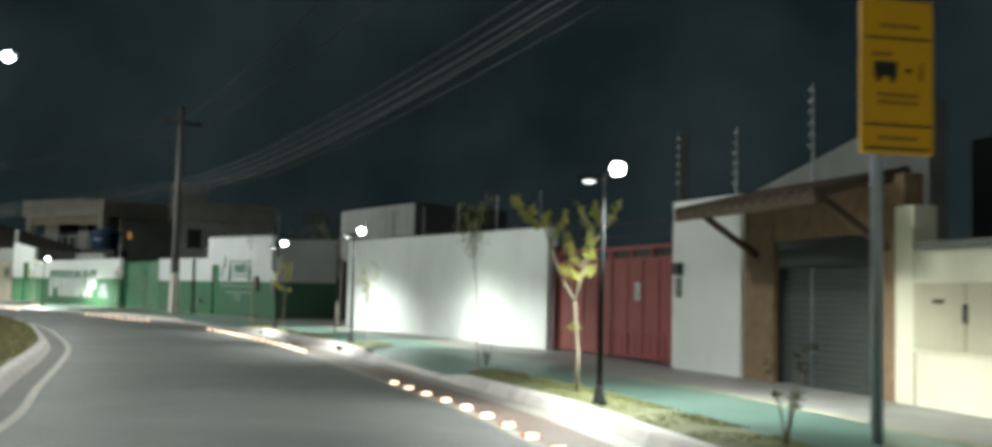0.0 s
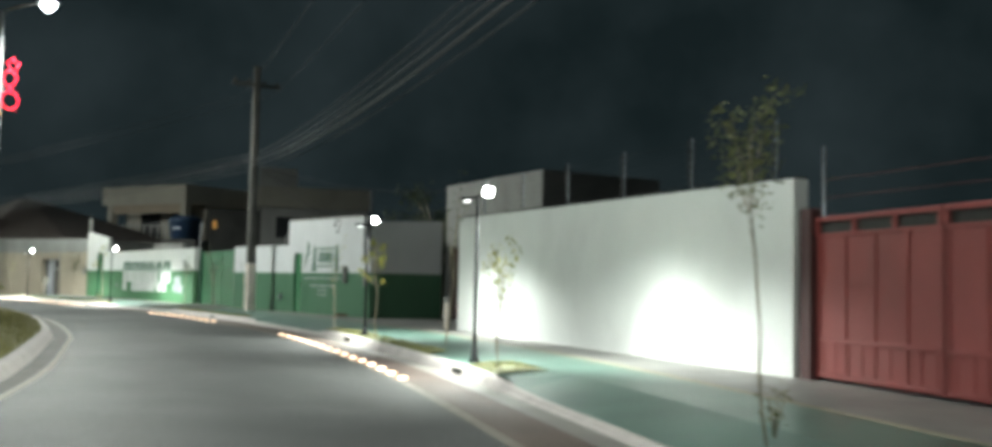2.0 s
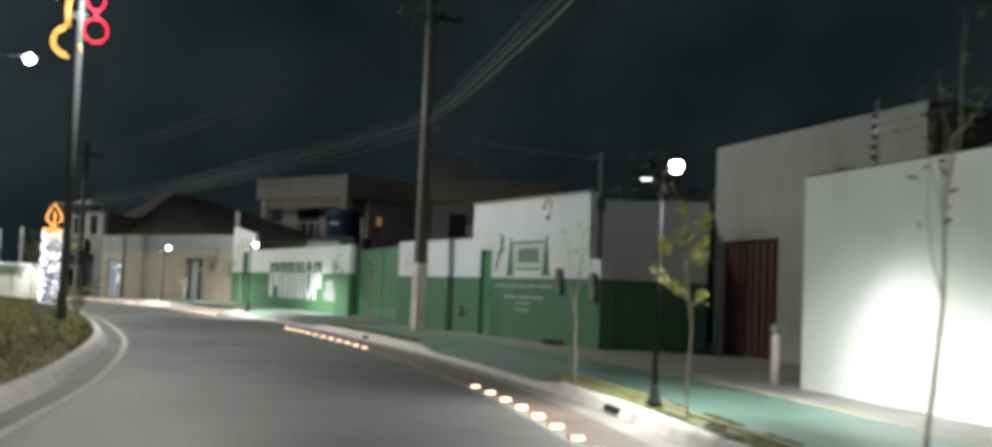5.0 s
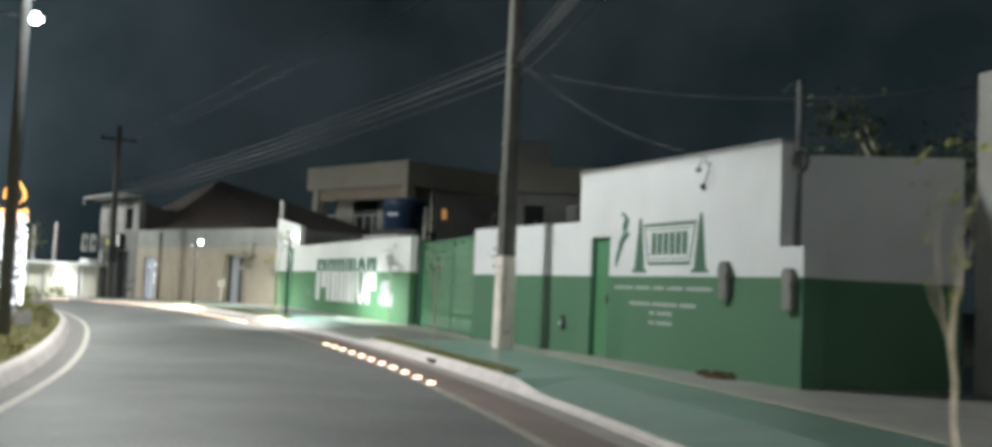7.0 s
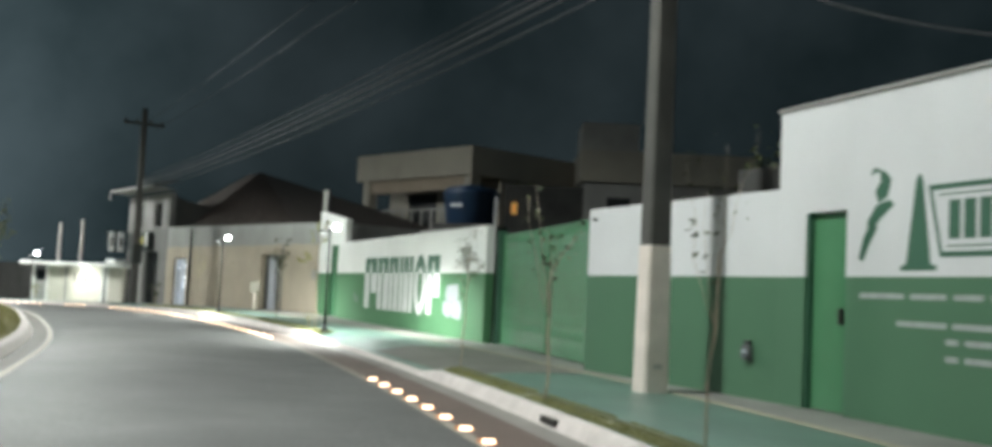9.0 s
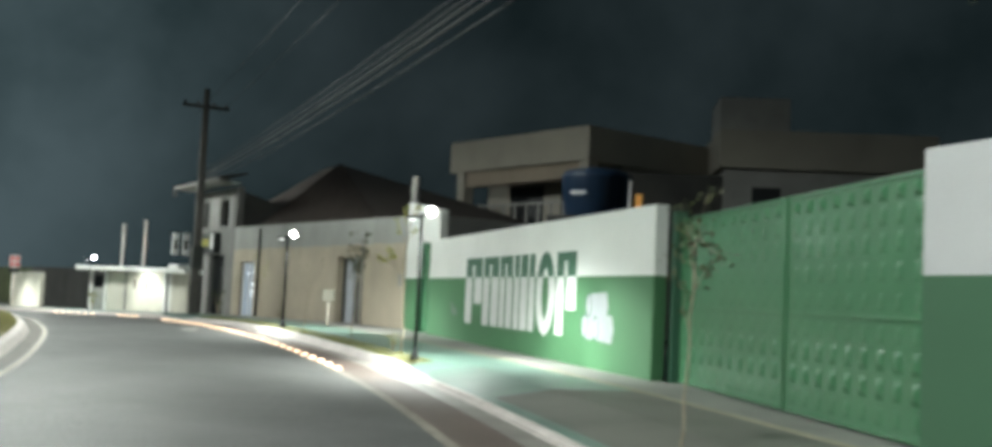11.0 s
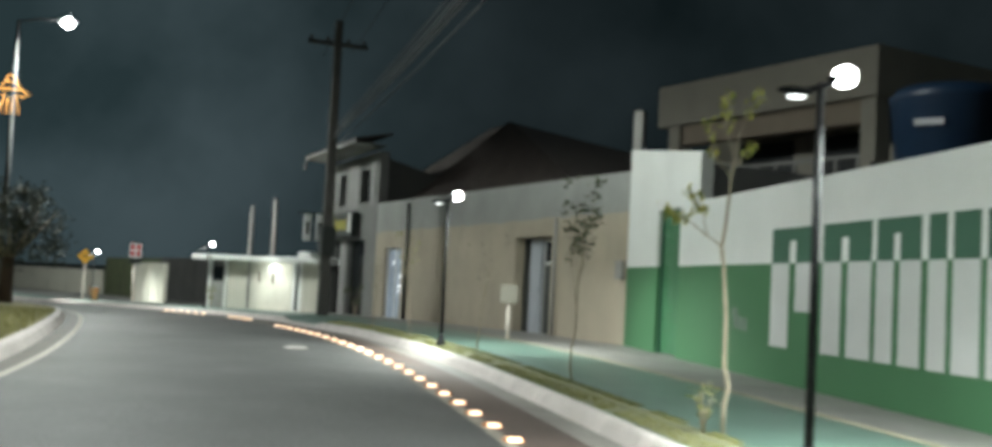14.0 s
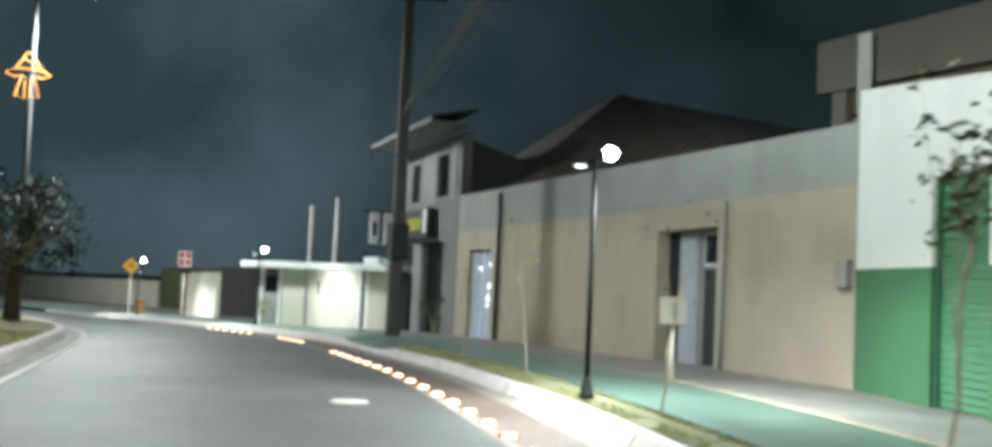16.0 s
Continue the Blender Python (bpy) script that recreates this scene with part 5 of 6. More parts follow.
part("post", B(-0.09, 0.09, -0.09, 0.09, 0.0, 4.68, bevel=0.01), GREY_WALL, t)


# ---- trees and plants ----
def leaf_cloud(bm, centre, spread, count, size, rg, upright=False):
    for _ in range(count):
        c = Vector(centre) + Vector((rg.gauss(0, spread), rg.gauss(0, spread), rg.gauss(0, spread * 0.8)))
        m = pose(*c, rg.gauss(70, 28), 0, rg.uniform(0, 360)) if upright else pose(*c, rg.uniform(-70, 70), rg.uniform(-70, 70), rg.uniform(0, 360))
        s = size * rg.uniform(0.6, 1.3)
        v = [bm.verts.new(m @ Vector(p)) for p in ((0, -s * 0.9, 0), (s * 0.42, -s * 0.1, 0.12 * s), (s * 0.25, s * 0.5, 0.1 * s), (0, s, -0.1 * s), (-s * 0.25, s * 0.5, 0.1 * s), (-s * 0.42, -s * 0.1, 0.12 * s))]
        bm.faces.new(v)


def sapling(x, y, height, seed, leaves=LEAF, lean=0.0, fork=0.45, limbs=5, spread=0.45, count=22, size=0.045, thick=0.025, label="", clump=0.07, first_leaf=2):
    rg = random.Random(seed)
    z = lift(x, y) + SW
    t = thing("sapling", Matrix.Translation((x, y, z)), label or "young street tree with a thin pale trunk and sparse leaves", "tree", "young street trees")
    bm, lf = bmesh.new(), bmesh.new()
    top = []
    p = Vector((0, 0, -0.03))
    pts = [p.copy()]
    for k in range(8):
        p = p + Vector((rg.gauss(0, 0.018) + lean / 8, rg.gauss(0, 0.018), height * (fork + 0.1) / 8))
        pts.append(p.copy())
    tube(bm, pts, [thick * (1 - 0.4 * k / 8) for k in range(9)], 7)
    for k in range(limbs):
        start = pts[rg.choice((4, 5, 6, 7, 8))] if k > 1 else pts[8 - 2 * k]
        a = 2 * math.pi * (k + rg.random() * 0.5) / limbs
        end_z = height * rg.uniform(0.72, 1.0)
        reach = spread * rg.uniform(0.5, 1.0)
        q = [start.copy()]
        for j in range(1, 6):
            f_ = j / 5
            q.append(Vector((start.x + reach * math.cos(a) * f_ ** 0.8 + rg.gauss(0, 0.02), start.y + reach * math.sin(a) * f_ ** 0.8 + rg.gauss(0, 0.02), start.z + (end_z - start.z) * f_)))
        lb = bmesh.new()
        tube(lb, q, [thick * 0.42 * (1 - 0.8 * j / 5) for j in range(6)], 5)
        part("limb", lb, BARK, t)
        for j in range(first_leaf, 6):
            leaf_cloud(lf, q[j], clump, count // 4, size, rg, leaves is LEAF)
    part("trunk", bm, BARK, t)
    me = part("crown", lf, leaves, t)
    return t


# the forked tree before the red gate
def forked_tree(x, y):
    rg = random.Random(77)
    t = thing("sapling", Matrix.Translation((x, y, SW)), "forked young tree with yellow-green leaves lit from above", "tree", "young street trees")
    lf = bmesh.new()
    m = pose(0, 0, 0, 0, 0, 5)
    # (thickness, leaves, the limb's line)
    limbs = [(0.026, 0, [(0, 0, -0.03), (0.01, 0, 0.46), (-0.02, 0.01, 0.74), (-0.037, 0, 1.05)]),
             (0.019, 0, [(-0.037, 0, 1.03), (-0.16, 0.02, 1.23), (-0.25, 0.03, 1.44), (-0.335, 0.03, 1.67), (-0.40, 0.04, 1.86)]),
             (0.014, 70, [(-0.40, 0.04, 1.86), (-0.53, 0.05, 1.93), (-0.65, 0.06, 2.02), (-0.76, 0.08, 2.22)]),
             (0.008, 26, [(-0.58, 0.05, 1.95), (-0.55, 0.02, 2.08)]),
             (0.009, 30, [(-0.40, 0.04, 1.86), (-0.37, -0.03, 2.02)]),
             (0.010, 44, [(-0.335, 0.03, 1.70), (-0.23, 0.0, 1.86), (-0.15, -0.02, 2.03)]),
             (0.019, 0, [(-0.037, 0, 1.05), (0.02, -0.02, 1.30), (0.10, -0.03, 1.53), (0.18, -0.02, 1.72), (0.28, 0, 1.86)]),
             (0.016, 14, [(0.28, 0, 1.86), (0.40, 0.01, 2.04), (0.47, 0.02, 2.23)]),
             (0.010, 34, [(0.18, -0.02, 1.80), (0.05, -0.05, 1.95), (-0.04, -0.06, 2.17)]),
             (0.010, 44, [(0.26, 0, 1.85), (0.20, 0.03, 2.04), (0.18, 0.04, 2.16)]),
             (0.012, 84, [(0.05, -0.02, 1.39), (-0.06, 0.03, 1.53), (-0.12, 0.04, 1.66), (-0.15, 0.04, 1.80)]),
             (0.008, 80, [(0.09, -0.03, 1.50), (0.13, -0.07, 1.66), (0.12, -0.09, 1.86)]),
             (0.008, 56, [(0.0, -0.02, 1.28), (-0.10, -0.06, 1.37), (-0.18, -0.07, 1.40)]),
             (0.008, 40, [(0.03, -0.02, 1.32), (0.11, 0.03, 1.36), (0.17, 0.05, 1.44)])]
    for i, (r, leaves, q) in enumerate(limbs):
        q = [m @ Vector(p) for p in q]
        lb = bmesh.new()
        tube(lb, q, [r * (1 - 0.4 * j / (len(q) - 1)) for j in range(len(q))], 7)
        part("trunk" if i == 0 else "limb", lb, BARK, t)
        for k in range(int(leaves * 1.35)):
            f_ = (0.15 + 0.85 * rg.random()) * (len(q) - 1.001)
            c = q[int(f_)].lerp(q[int(f_) + 1], f_ - int(f_))
            leaf_cloud(lf, c, 0.026, 1, 0.042, rg, True)
    leaf_cloud(lf, m @ Vector((-0.06, 0, 0.72)), 0.045, 18, 0.036, rg)
    part("crown", lf, LEAF, t)


def leafy_sapling(x, y):
    rg = random.Random(5)
    t = thing("sapling", Matrix.Translation((x, y, lift(x, y) + SW)), "slim sapling with two tiers of yellow-green leaf clumps", "tree", "young street trees")
    m = pose(0, 0, 0, 0, 0, 22)
    lf = bmesh.new()
    limbs = [(0.016, 0, [(0, 0, -0.03), (-0.01, 0, 0.4), (0.02, 0.01, 0.8), (-0.02, 0, 1.1), (-0.05, 0.01, 1.45), (-0.04, 0, 1.75)]),
             (0.007, 16, [(-0.01, 0, 1.05), (-0.20, 0.03, 1.16), (-0.33, 0.04, 1.34)]),
             (0.006, 12, [(-0.02, 0, 1.1), (-0.12, -0.1, 1.14), (-0.2, -0.16, 1.2)]),
             (0.006, 11, [(0.0, 0, 1.0), (0.10, 0.06, 1.07), (0.16, 0.08, 1.12)]),
             (0.006, 18, [(-0.05, 0, 1.4), (-0.18, 0.05, 1.5), (-0.26, 0.08, 1.58)]),
             (0.006, 20, [(-0.05, 0, 1.42), (0.06, 0.05, 1.52), (0.16, 0.08, 1.62)]),
             (0.006, 18, [(-0.05, 0, 1.5), (-0.10, -0.12, 1.6), (-0.14, -0.18, 1.7)]),
             (0.006, 22, [(-0.05, 0, 1.6), (0.05, -0.08, 1.72), (0.10, -0.1, 1.84)]),
             (0.006, 22, [(-0.04, 0, 1.7), (-0.08, 0.04, 1.84), (-0.06, 0.05, 1.93)]),
             (0.006, 14, [(-0.05, 0, 1.45), (0.03, 0.1, 1.42), (0.18, 0.14, 1.48)])]
    for i, (r, leaves, q) in enumerate(limbs):
        q = [m @ Vector(p) for p in q]
        lb = bmesh.new()
        tube(lb, q, [r * (1 - 0.5 * j / (len(q) - 1)) for j in range(len(q))], 6)
        part("trunk" if i == 0 else "limb", lb, BARK, t)
        for k in range(int(leaves * 2.6)):
            leaf_cloud(lf, q[-2].lerp(q[-1], 0.2 + 0.85 * rg.random()), 0.032, 1, 0.036, rg, True)
    part("crown", lf, LEAF, t)


def curved_sapling(x, y):
    rg = random.Random(24)
    t = thing("sapling", Matrix.Translation((x, y, lift(x, y) + SW)), "tall thin sapling with a pale winding trunk and few leaves", "tree", "young street trees")
    m = pose(0, 0, 0, 0, 0, 42)
    lf = bmesh.new()
    # (thickness, leaves, the limb's line)
    limbs = [(0.021, 0, [(0, 0, -0.03), (0.0, 0, 0.22), (0.035, 0.01, 0.36), (-0.005, 0.01, 0.52), (-0.01, 0, 0.9), (-0.045, 0, 1.3), (-0.06, 0.01, 1.42), (-0.035, 0.02, 1.56), (0.0, 0.02, 1.95), (0.05, 0.02, 2.3)]),
             (0.008, 26, [(-0.05, 0.01, 1.42), (-0.17, 0.03, 1.50), (-0.30, 0.05, 1.60), (-0.50, 0.05, 1.68)]),
             (0.006, 20, [(-0.17, 0.03, 1.50), (-0.22, 0.0, 1.66), (-0.30, -0.02, 1.80)]),
             (0.007, 16, [(0.0, 0.02, 1.95), (-0.14, 0.02, 2.12), (-0.20, 0.0, 2.35)]),
             (0.007, 22, [(0.02, 0.02, 2.1), (-0.05, 0.06, 2.35), (-0.03, 0.08, 2.6)]),
             (0.007, 16, [(0.05, 0.02, 2.3), (0.12, 0.0, 2.48), (0.2, -0.02, 2.6)]),
             (0.006, 12, [(0.01, 0.02, 2.0), (0.1, 0.03, 2.15), (0.17, 0.05, 2.2)])]
    for i, (r, leaves, q) in enumerate(limbs):
        q = [m @ Vector(p) for p in q]
        lb = bmesh.new()
        tube(lb, q, [r * (1 - 0.5 * j / (len(q) - 1)) for j in range(len(q))], 7)
        part("trunk" if i == 0 else "limb", lb, BARK, t)
        for k in range(int(leaves * 1.5)):
            leaf_cloud(lf, q[-2].lerp(q[-1], rg.random() * 1.1), 0.03, 1, 0.036, rg, True)
    part("crown", lf, LEAF, t)


forked_tree(-0.46, 17.6)
sapling(-1.79, 21.3, 2.7, 12, LEAF_MID, -0.1, 0.72, 7, 0.32, 76, 0.026, 0.012, "tall thin sapling with a dusky leafy top")
sapling(-4.56, 27.5, 1.75, 3, LEAF, 0.0, 0.6, 7, 0.22, 26, 0.036, 0.013, clump=0.05)
leafy_sapling(-7.99, 34.52)
sapling(-6.15, 32.35, 3.3, 8, LEAF_DARK, 0.12, 0.6, 5, 0.35, 8, 0.045, 0.018)
sapling(-9.65, 37.3, 2.1, 11, LEAF, 0.0, 0.6, 5, 0.25, 8, 0.032, 0.014)
sapling(-15.05, 45.7, 2.4, 15, LEAF_DARK, 0.0, 0.5, 5, 0.3, 8, 0.03, 0.010)
sapling(-17.36, 48.7, 2.3, 18, LEAF_DARK, 0.05, 0.5, 5, 0.35, 18, 0.04, 0.016)
sapling(-20.0, 52.3, 1.95, 21, LEAF_DARK, 0.05, 0.74, 7, 0.2, 34, 0.03, 0.011, clump=0.05)
curved_sapling(-27.75, 60.6)
sapling(-30.85, 63.5, 2.4, 27, LEAF_DARK, 0.0, 0.55, 6, 0.2, 44, 0.04, 0.014, clump=0.05)
sapling(-33.75, 65.6, 1.9, 30, LEAF_DARK, 0.0, 0.5, 5, 0.4, 7, 0.03, 0.013)
sapling(-36.8, 67.72, 2.0, 33, LEAF, 0.0, 0.6, 4, 0.3, 8, 0.04, 0.011)
sapling(-39.7, 69.9, 1.7, 36, LEAF_DARK, 0.0, 0.5, 4, 0.3, 8, 0.03, 0.014)


sapling(-32.15, 54.45, 2.45, 39, LEAF_MID, 0.0, 0.6, 9, 0.5, 48, 0.05, 0.03, "small leafy tree on the grassy median", clump=0.12)


def bush(x, y, height, seed, leaves, n, spread, size, label):
    rg = random.Random(seed)
    t = thing("bush", Matrix.Translation((x, y, lift(x, y) + SW)), label, "bush")
    bm, lf = bmesh.new(), bmesh.new()
    for k in range(n):
        a = rg.uniform(0, 6.28)
        q = [Vector((0, 0, 0)), Vector((spread * 0.4 * math.cos(a), spread * 0.4 * math.sin(a), height * 0.5)), Vector((spread * math.cos(a), spread * math.sin(a), height * rg.uniform(0.75, 1)))]
        lb = bmesh.new()
        tube(lb, q, [0.012, 0.008, 0.003], 5)
        part("stem", lb, BARK, t)
        for j in (1, 2):
            leaf_cloud(lf, q[j], 0.04, 10, size, rg)
    bm.free()
    part("leaves", lf, leaves, t)


bush(0.97, 13.45, 0.75, 2, LEAF_DARK, 4, 0.16, 0.03, "small sparse bush on the verge")
bush(-45.6, 75.7, 0.9, 8, LEAF_DARK, 6, 0.25, 0.05, "dark spiky plant at the foot of the pole")
bush(-57.1, 80.0, 0.8, 9, LEAF_MID, 9, 0.14, 0.04, "small yellow-green bush beside the white building")
bush(-1.70, 21.6, 0.36, 5, LEAF_MID, 3, 0.09, 0.022, "small weed beside a sapling")
bush(-27.87, 60.5, 0.34, 6, LEAF_MID, 3, 0.07, 0.028, "small leafy weed beside a sapling")


def big_tree(x, y, height, crown, seed, label, trunk=0.22):
    rg = random.Random(seed)
    t = thing("tree", Matrix.Translation((x, y, lift(x, y))), label, "tree")
    bm, lf = bmesh.new(), bmesh.new()
    fork = height * 0.45
    tube(bm, [(0, 0, -0.1), (0.05, 0, fork * 0.5), (0, 0.05, fork)], [trunk, trunk * 0.8, trunk * 0.7], 9)
    for k in range(9):
        a = 2 * math.pi * k / 9 + rg.random() * 0.5
        r, h = crown * rg.uniform(0.45, 1.0), rg.uniform(fork + 0.4, height)
        q = [Vector((0, 0.05, fork - 0.1)), Vector((r * 0.5 * math.cos(a), r * 0.5 * math.sin(a), fork + (h - fork) * 0.6)), Vector((r * math.cos(a), r * math.sin(a), h))]
        lb = bmesh.new()
        tube(lb, q, [trunk * 0.4, trunk * 0.2, 0.02], 6)
        part("limb", lb, BARK, t)
        for j in (1, 2):
            for _ in range(3):
                c = q[j] + Vector((rg.gauss(0, 0.3), rg.gauss(0, 0.3), rg.gauss(0, 0.2)))
                leaf_cloud(lf, c, crown * 0.17, 52, 0.07, rg)
    part("trunk", bm, BARK, t)
    part("crown", lf, LEAF_DARK, t)


def clipped_tree(x, y, label):
    """A street tree with a thick trunk and a crown clipped to a rough block."""
    rg = random.Random(3)
    t = thing("tree", Matrix.Translation((x, y, lift(x, y) + 0.15)), label, "tree")
    bm, lf = bmesh.new(), bmesh.new()
    tube(bm, [(0, 0, -0.1), (0.03, 0, 0.7), (0, 0.03, 1.5)], [0.24, 0.19, 0.17], 9)
    part("trunk", bm, BROWN, t)
    for k in range(8):
        a = 2 * math.pi * k / 8 + rg.random() * 0.4
        q = [Vector((0, 0.03, 1.35)), Vector((0.7 * math.cos(a), 0.7 * math.sin(a), 2.1)), Vector((1.35 * math.cos(a), 1.35 * math.sin(a), rg.uniform(2.3, 3.4)))]
        lb = bmesh.new()
        tube(lb, q, [0.08, 0.05, 0.015], 6)
        part("limb", lb, BARK, t)
    for k in range(120):
        c = Vector((rg.uniform(-1.5, 1.5), rg.uniform(-1.5, 1.5), rg.uniform(1.35, 3.65)))
        leaf_cloud(lf, c, 0.18, 34, 0.08, rg)
    part("crown", lf, LEAF_DEEP, t)


clipped_tree(-56.2, 71.2, "dark clipped tree with a thick trunk on the median")
big_tree(-15.75, 53.55, 3.65, 0.8, 6, "leafy tree rising behind the yard wall", 0.09)
big_tree(-9.6, 49.8, 4.4, 1.5, 7, "leafy tree behind the set-back building", 0.12)


def blades(name, s0, s1, o0, o1, count, height, z, seed, label, mat=GRASS):
    rg = np.random.RandomState(seed)
    verts, faces = [], []
    for k in range(count):
        s, o = rg.uniform(s0, s1), rg.uniform(o0, o1)
        x, y = off(s, FAR(o)(s) if o < 0 else o)
        if noise.noise(Vector((x * 1.7, y * 1.7, 3.0))) < -0.3:
            continue
        h, a, w = height * rg.uniform(0.4, 1.2), rg.uniform(0, 6.28), 0.012
        zz = lift(x, y) + (z(o) if callable(z) else z)
        i = len(verts)
        verts += [(x - w * math.cos(a), y - w * math.sin(a), zz), (x + w * math.cos(a), y + w * math.sin(a), zz), (x + 0.5 * h * rg.uniform(-1, 1), y + 0.5 * h * rg.uniform(-1, 1), zz + h)]
        faces.append((i, i + 1, i + 2))
    me = bpy.data.meshes.new(name)
    me.from_pydata(verts, [], faces)
    me.materials.append(mat)
    return tagged(new(name, me), label, "grass", kind="stuff")


VERGES = [(s_of(1.4, 6), DROPS[0][0] - 0.3, 1.14, 1.62), (s_of(-5.45, 26.3), s_of(-6.0, 27.6), 1.14, 1.75), (s_of(-7.0, 30.2), DROPS[1][0] - 0.4, 1.14, 1.36), (DROPS[1][1] + 1.2, DROPS[2][0] - 0.7, 1.14, 1.3), (DROPS[2][1] + 0.6, DROPS[3][0] - 1, 1.14, 1.42)]
for a, b, o0, o1 in VERGES:
    strip("verge", [(1.09, 0.142), (1.25, 0.175), ((o0 + o1) / 2, SW + 0.012), (o1, SW + 0.006)], SOIL, "strip of soil and grass along the kerb", "verge", a, b)
    blades("verge_grass", a, b, 1.09, o1 + 0.05, int((b - a) * 900), 0.017, lambda o: float(np.interp(o, (1.09, 1.25, 1.4), (0.14, 0.172, SW + 0.01))), int(a), "short patchy grass on the verge")
blades("median_grass", s_of(-4, 18), s_of(-45, 71.5), -7.6, -5.17, 30000, 0.07, lambda o: float(np.interp(abs(o), (5.13, 6.4, 9.0), (0.148, 0.20, 0.34))), 5, "short grass on the median", GRASS_DRY)
blades("median_grass", s_of(-4, 18), s_of(-45, 71.5), -12.0, -7.6, 12000, 0.09, lambda o: float(np.interp(abs(o), (6.4, 9.0, 13.0), (0.20, 0.34, 0.2))), 6, "short grass on the median", GRASS_DRY)

# ---- festive lights ----
def sized(pts, k):
    return [(k * x, y, k * z) for x, y, z in pts]


hx, hy = TALLS[0][:2]
RED_LINES = (star(0.46, 0.80, 0.25), arc(0.38, 0.36, 0.20, 60, 420, 16, 0.25), [(0.33, 0, 0.14), (0.42, 0, 0.03), (0.36, 0, -0.10)], [(0.47, 0, 0.14), (0.38, 0, 0.03), (0.46, 0, -0.10)], arc(0.41, -0.36, 0.26, 90, 450, 18, 0.28))
GOLD_LINES = (arc(-0.30, 0.40, 0.17, -70, 200), arc(-0.30, 0.41, 0.10, -70, 160), [(-0.25, 0, 0.24), (-0.22, 0, -0.25)], [(-0.18, 0, 0.24), (-0.16, 0, -0.25)], arc(-0.16, -0.60, 0.36, 100, 275), arc(-0.18, -0.60, 0.28, 100, 270), [(-0.32, 0, 0.98), (-0.06, 0, 0.90)], [(0.08, 0, -0.62), (0.12, 0, -0.80)])
light_figure(hx, hy - 0.12, 7.28, 44, [(p, ROPE_RED) for p in RED_LINES], "red rope-light figure of a star over two rings")
light_figure(hx, hy - 0.12, 7.18, 44, [(p, ROPE_GOLD) for p in GOLD_LINES], "gold rope-light figure with scroll and crescent")
hx, hy = TALLS[2][:2]
WING = [(-0.2, 0, 0.9), (-0.45, 0, 0.5), (-0.95, 0, 0.12), (-0.6, 0, 0.0), (-0.25, 0, 0.1), (-0.5, 0, -0.9), (-0.12, 0, -0.95), (-0.12, 0, -0.1)]
light_figure(hx, hy - 0.12, 7.1, 60, [(sized(p, 0.67), ROPE_GOLD) for p in (WING, [(-x, y, z) for x, y, z in WING], arc(0, 0.95, 0.2, 0, 360), [(-0.55, 0, 0.35), (-0.1, 0, 0.4), (0.1, 0, 0.4), (0.55, 0, 0.35)])], "gold rope-light winged figure on the lamp post")


def light_candle(x, y, height):
    z = lift(x, y) + 0.2
    solid("plinth", B(-0.32, 0.32, -0.32, 0.32, -0.05, 0.28, bevel=0.02), GREY_WALL, Matrix.Translation((x, y, z)), "low grey concrete plinth on the median", "plinth")
    z += 0.28
    t = thing("light_candle", Matrix.Translation((x, y, z)), "candle of white fairy lights with a gold flame", "festive light")
    bm = bmesh.new()
    r = 0.25
    tube(bm, [(0, 0, 0), (0, 0, height)], r * 0.8, 14)
    part("frame", bm, GREY_WALL, t)
    bm = bmesh.new()
    rg = random.Random(5)
    for k in range(520):
        a, zz = rg.uniform(0, 6.28), rg.uniform(0.02, height)
        c = Vector((r * math.cos(a), r * math.sin(a), zz))
        d = 0.018
        v = [bm.verts.new(c + Vector(p)) for p in ((d, 0, 0), (0, d, 0), (-d, 0, 0), (0, -d, 0), (0, 0, d), (0, 0, -d))]
        for i in range(4):
            bm.faces.new((v[i], v[(i + 1) % 4], v[4]))
            bm.faces.new((v[(i + 1) % 4], v[i], v[5]))
    tagged(part("fairy_lights", bm, ROPE_WHITE, t), kind="stuff")
    bm = bmesh.new()
    for k in range(2):
        tube(bm, [(r * math.cos(a), r * math.sin(a), height + 0.05 - 0.14 * k + 0.03 * math.sin(5 * a)) for a in np.linspace(0, 6.28, 22)], 0.018, 5)
    part("drip_band", bm, ROPE_GOLD, t)
    bm = bmesh.new()
    f_ = [(0, height + 0.12), (0.15, height + 0.3), (0.13, height + 0.45), (0, height + 0.72), (-0.13, height + 0.45), (-0.15, height + 0.3), (0, height + 0.12)]
    tube(bm, [(0.95 * x_, 0.75 * x_, z_) for x_, z_ in f_], 0.022, 6)
    tube(bm, [(0, 0, height + 0.15), (0.04, -0.03, height + 0.35), (0, 0, height + 0.5)], 0.02, 6)
    part("flame", bm, ROPE_GOLD, t)


light_candle(-25.7, 47.5, 1.85)
for k, (px, py) in enumerate(((-25.15, 47.1), (-25.0, 47.75), (-24.7, 47.35))):
    bush(px, py, 0.75, 40 + k, LEAF_MID, 7, 0.3, 0.05, "low dusky shrub at the foot of the light candle")

# ---- kerbs, studs and small street pieces ----
t = tagged(new("kerb_near"), "whitewashed concrete kerb with drain slots along the pavement", "kerb", kind="structure")
tl = tagged(new("kerb_far"), "pale concrete kerb along the median", "kerb", kind="structure")


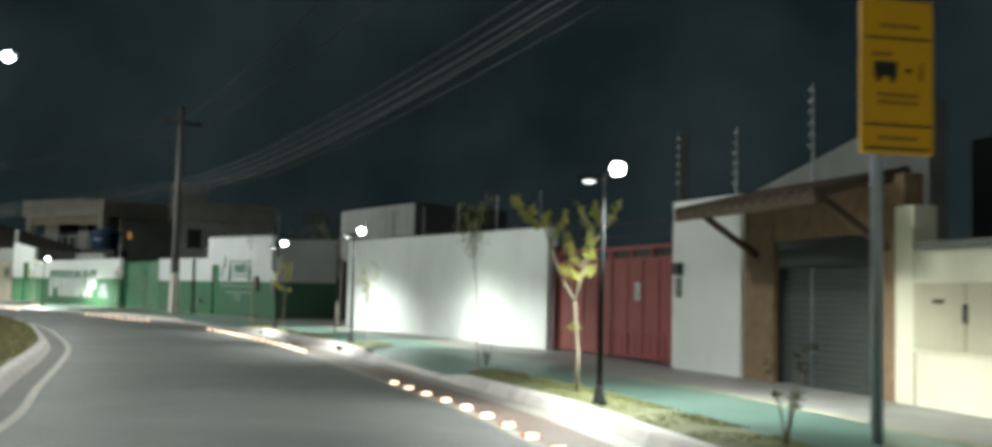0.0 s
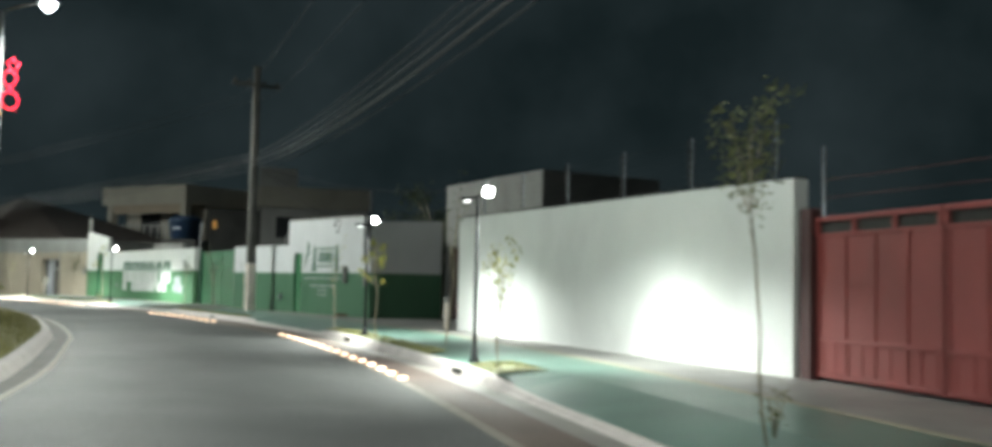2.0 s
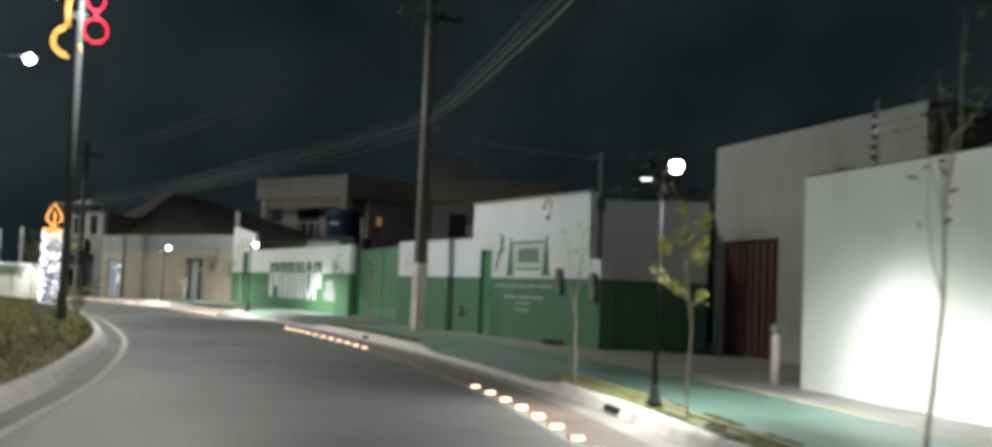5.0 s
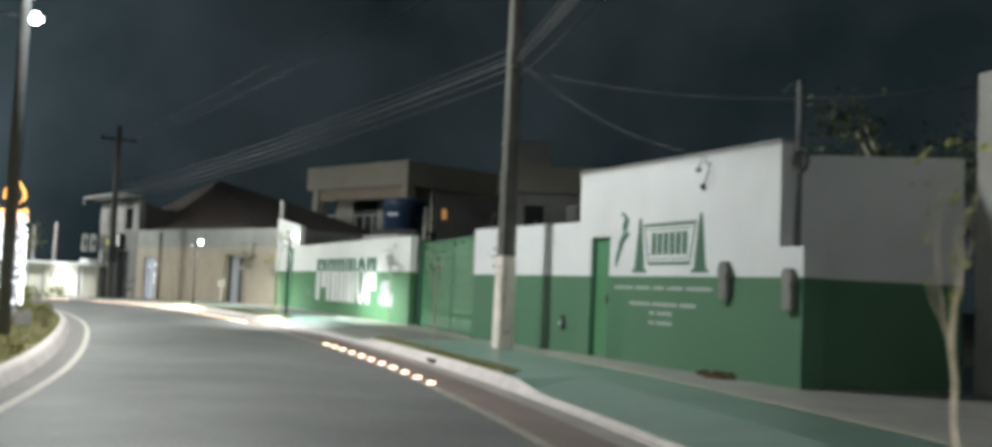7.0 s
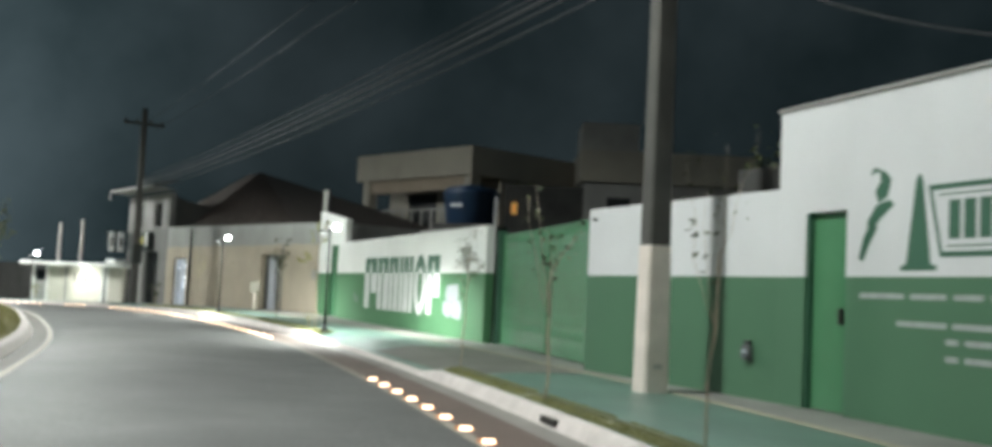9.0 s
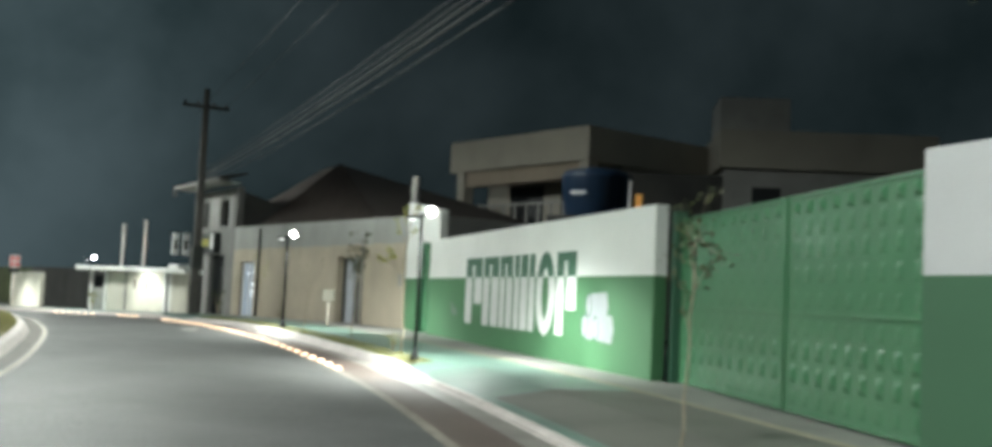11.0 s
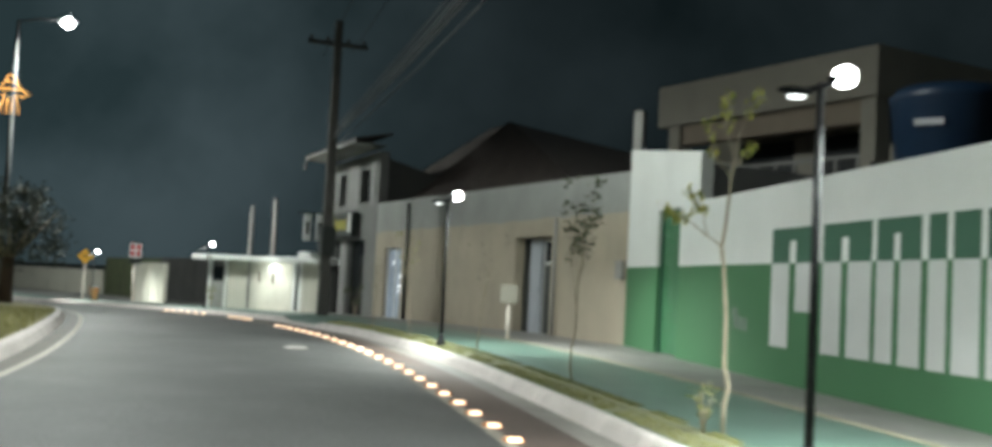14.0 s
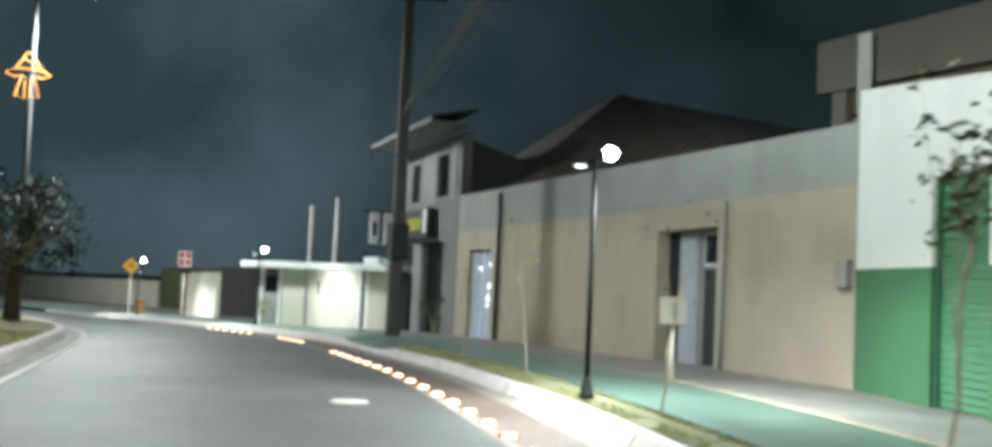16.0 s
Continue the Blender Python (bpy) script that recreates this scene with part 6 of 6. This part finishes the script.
def kerb_stone(parent, s0, s1, o0, o1, h0, h1, n=2, face=0.05, far=False):
    """A kerb block with a battered face on the side of o0."""
    bm = bmesh.new()
    rows = []
    for i in range(n + 1):
        s, h = s0 + (s1 - s0) * i / n, h0 + (h1 - h0) * i / n
        ring = []
        for o, z in ((o0 - face, -0.1), (o0 - 0.6 * face, 0.0), (o0 + face * 0.5, h - 0.035), (o0 + face, h - 0.008), (o0 + face + math.copysign(0.03, face), h), (o1, h), (o1, -0.1)):
            x, y = off(s, FAR(o)(s) if far else o)
            ring.append(bm.verts.new((x, y, lift(x, y) + z)))
        rows.append(ring)
    for a, b in zip(rows, rows[1:]):
        for k in range(6):
            bm.faces.new((a[k], a[k + 1], b[k + 1], b[k]))
    bm.faces.new(rows[0])
    bm.faces.new(rows[-1][::-1])
    part("kerb_stone", bm, KERB, parent)


s = s_of(2.2, 2)
while s < s_of(-80, 84):
    kerb_stone(t, s, s + 0.985, 0.95, 1.08, kerb_height(s), kerb_height(s + 0.985))
    s += 1.0
s = s_of(2.2, 2)
while s < s_of(-80, 84):
    kerb_stone(tl, s, s + 0.985, -4.97, -5.16, 0.15, 0.15, face=-0.07, far=True)
    s += 1.0
for x, y in ((-5.45, 28.22), (-9.26, 35.8), (-17.1, 47.9)):
    s = s_of(x, y)
    m = along(off(s - 0.22, 0.947), off(s + 0.22, 0.947))
    d = thing("drain_slot", m, "dark drain slot in the kerb face", "drain", "drain slots in the kerb")
    part("slot", B(0, 0.44, -0.02, 0.03, 0.025, 0.085, bevel=0.0), BLACK, d)

first = None
STUDS = []
for (a, b, n) in ((s_of(-0.5, 13.6), s_of(-2.94, 20.14), 10), (s_of(-5.84, 27.33), s_of(-11.08, 37.66), 16), (s_of(-15.54, 44.34), s_of(-20.68, 50.76), 11), (s_of(-27.6, 58.6), s_of(-43.73, 70.94), 27), (s_of(-47.3, 73.1), s_of(-49.6, 74.4), 5), (s_of(-52.5, 75.8), s_of(-57, 77.8), 6)):
    STUDS += [a + (b - a) * k / (n - 1) for k in range(n)]
for s in STUDS:
    x, y = off(s, 0.03)
    x2, y2 = off(s + 0.5, 0.03)
    ang = math.degrees(math.atan2(y2 - y, x2 - x)) - 90
    m = Matrix.Translation((x, y, lift(x, y) + 0.001)) @ pose(0, 0, 0, 0, 0, ang)
    if first is None:
        first = thing("road_stud", m, "amber road stud on the edge line, reflected light put in as glow", "road stud", "road studs along the edge line")
        bm = bmesh.new()
        v = [bm.verts.new(p) for p in ((-0.11, -0.08, 0), (0.11, -0.08, 0), (0.11, 0.08, 0), (-0.11, 0.08, 0), (-0.085, -0.05, 0.04), (0.085, -0.05, 0.04), (0.085, 0.05, 0.04), (-0.085, 0.05, 0.04))]
        for q in ((3, 2, 1, 0), (4, 5, 6, 7), (0, 1, 5, 4), (1, 2, 6, 5), (2, 3, 7, 6), (3, 0, 4, 7)):
            bm.faces.new([v[i] for i in q])
        bmesh.ops.scale(bm, vec=(0.8, 0.8, 0.85), verts=bm.verts[:])
        part("body", bm, AMBER, first)
        bm = bmesh.new()
        v = [bm.verts.new(p) for p in ((-0.075, -0.079, 0.006), (0.075, -0.079, 0.006), (0.065, -0.051, 0.041), (-0.065, -0.051, 0.041))]
        bm.faces.new(v)
        w = [bm.verts.new(p) for p in ((-0.065, -0.051, 0.0425), (0.065, -0.051, 0.0425), (0.06, -0.03, 0.0425), (-0.06, -0.03, 0.0425))]
        bm.faces.new(w)
        bmesh.ops.scale(bm, vec=(0.8, 0.8, 0.85), verts=bm.verts[:])
        part("lens", bm, STUD_REFLEX, first, "reflector lens, reflected light put in as glow")
    else:
        copy_thing(first, m)
mx, my = -36.95, 65.05
t = thing("manhole_cover", Matrix.Translation((mx, my, 0.028 + lift(mx, my))), "round worn iron manhole cover in the asphalt", "manhole cover")
bm = bmesh.new()
tube(bm, [(0, 0, -0.02), (0, 0, 0.0), (0, 0, 0.008)], [0.19, 0.19, 0.18], 28)
part("cover", bm, CAST_IRON, t)

# bricks on the two piers of the garage, laid in half bond
pier = bpy.data.objects["wall_garage"]
whole = mesh_of(B(0, 0.21, 0, 0.012, 0, 0.058, bevel=0.0), "brick", BRICK)
half = mesh_of(B(0, 0.10, 0, 0.012, 0, 0.058, bevel=0.0), "brick", BRICK)
for xa, xb in ((0.02, 0.44), (LG - 0.76, LG - 0.02)):
    for row in range(31):
        x, z = xa, 0.185 + 0.07 * row
        while x < xb - 0.08:
            me = half if (row % 2 and x == xa) or x + 0.21 > xb + 0.005 else whole
            w = 0.10 if me is half else 0.21
            if x + w > xb + 0.02:
                break
            ob = new("brick", me)
            ob.parent = pier
            ob.matrix_local = Matrix.Translation((x, -0.059, z))
            x += w + 0.012
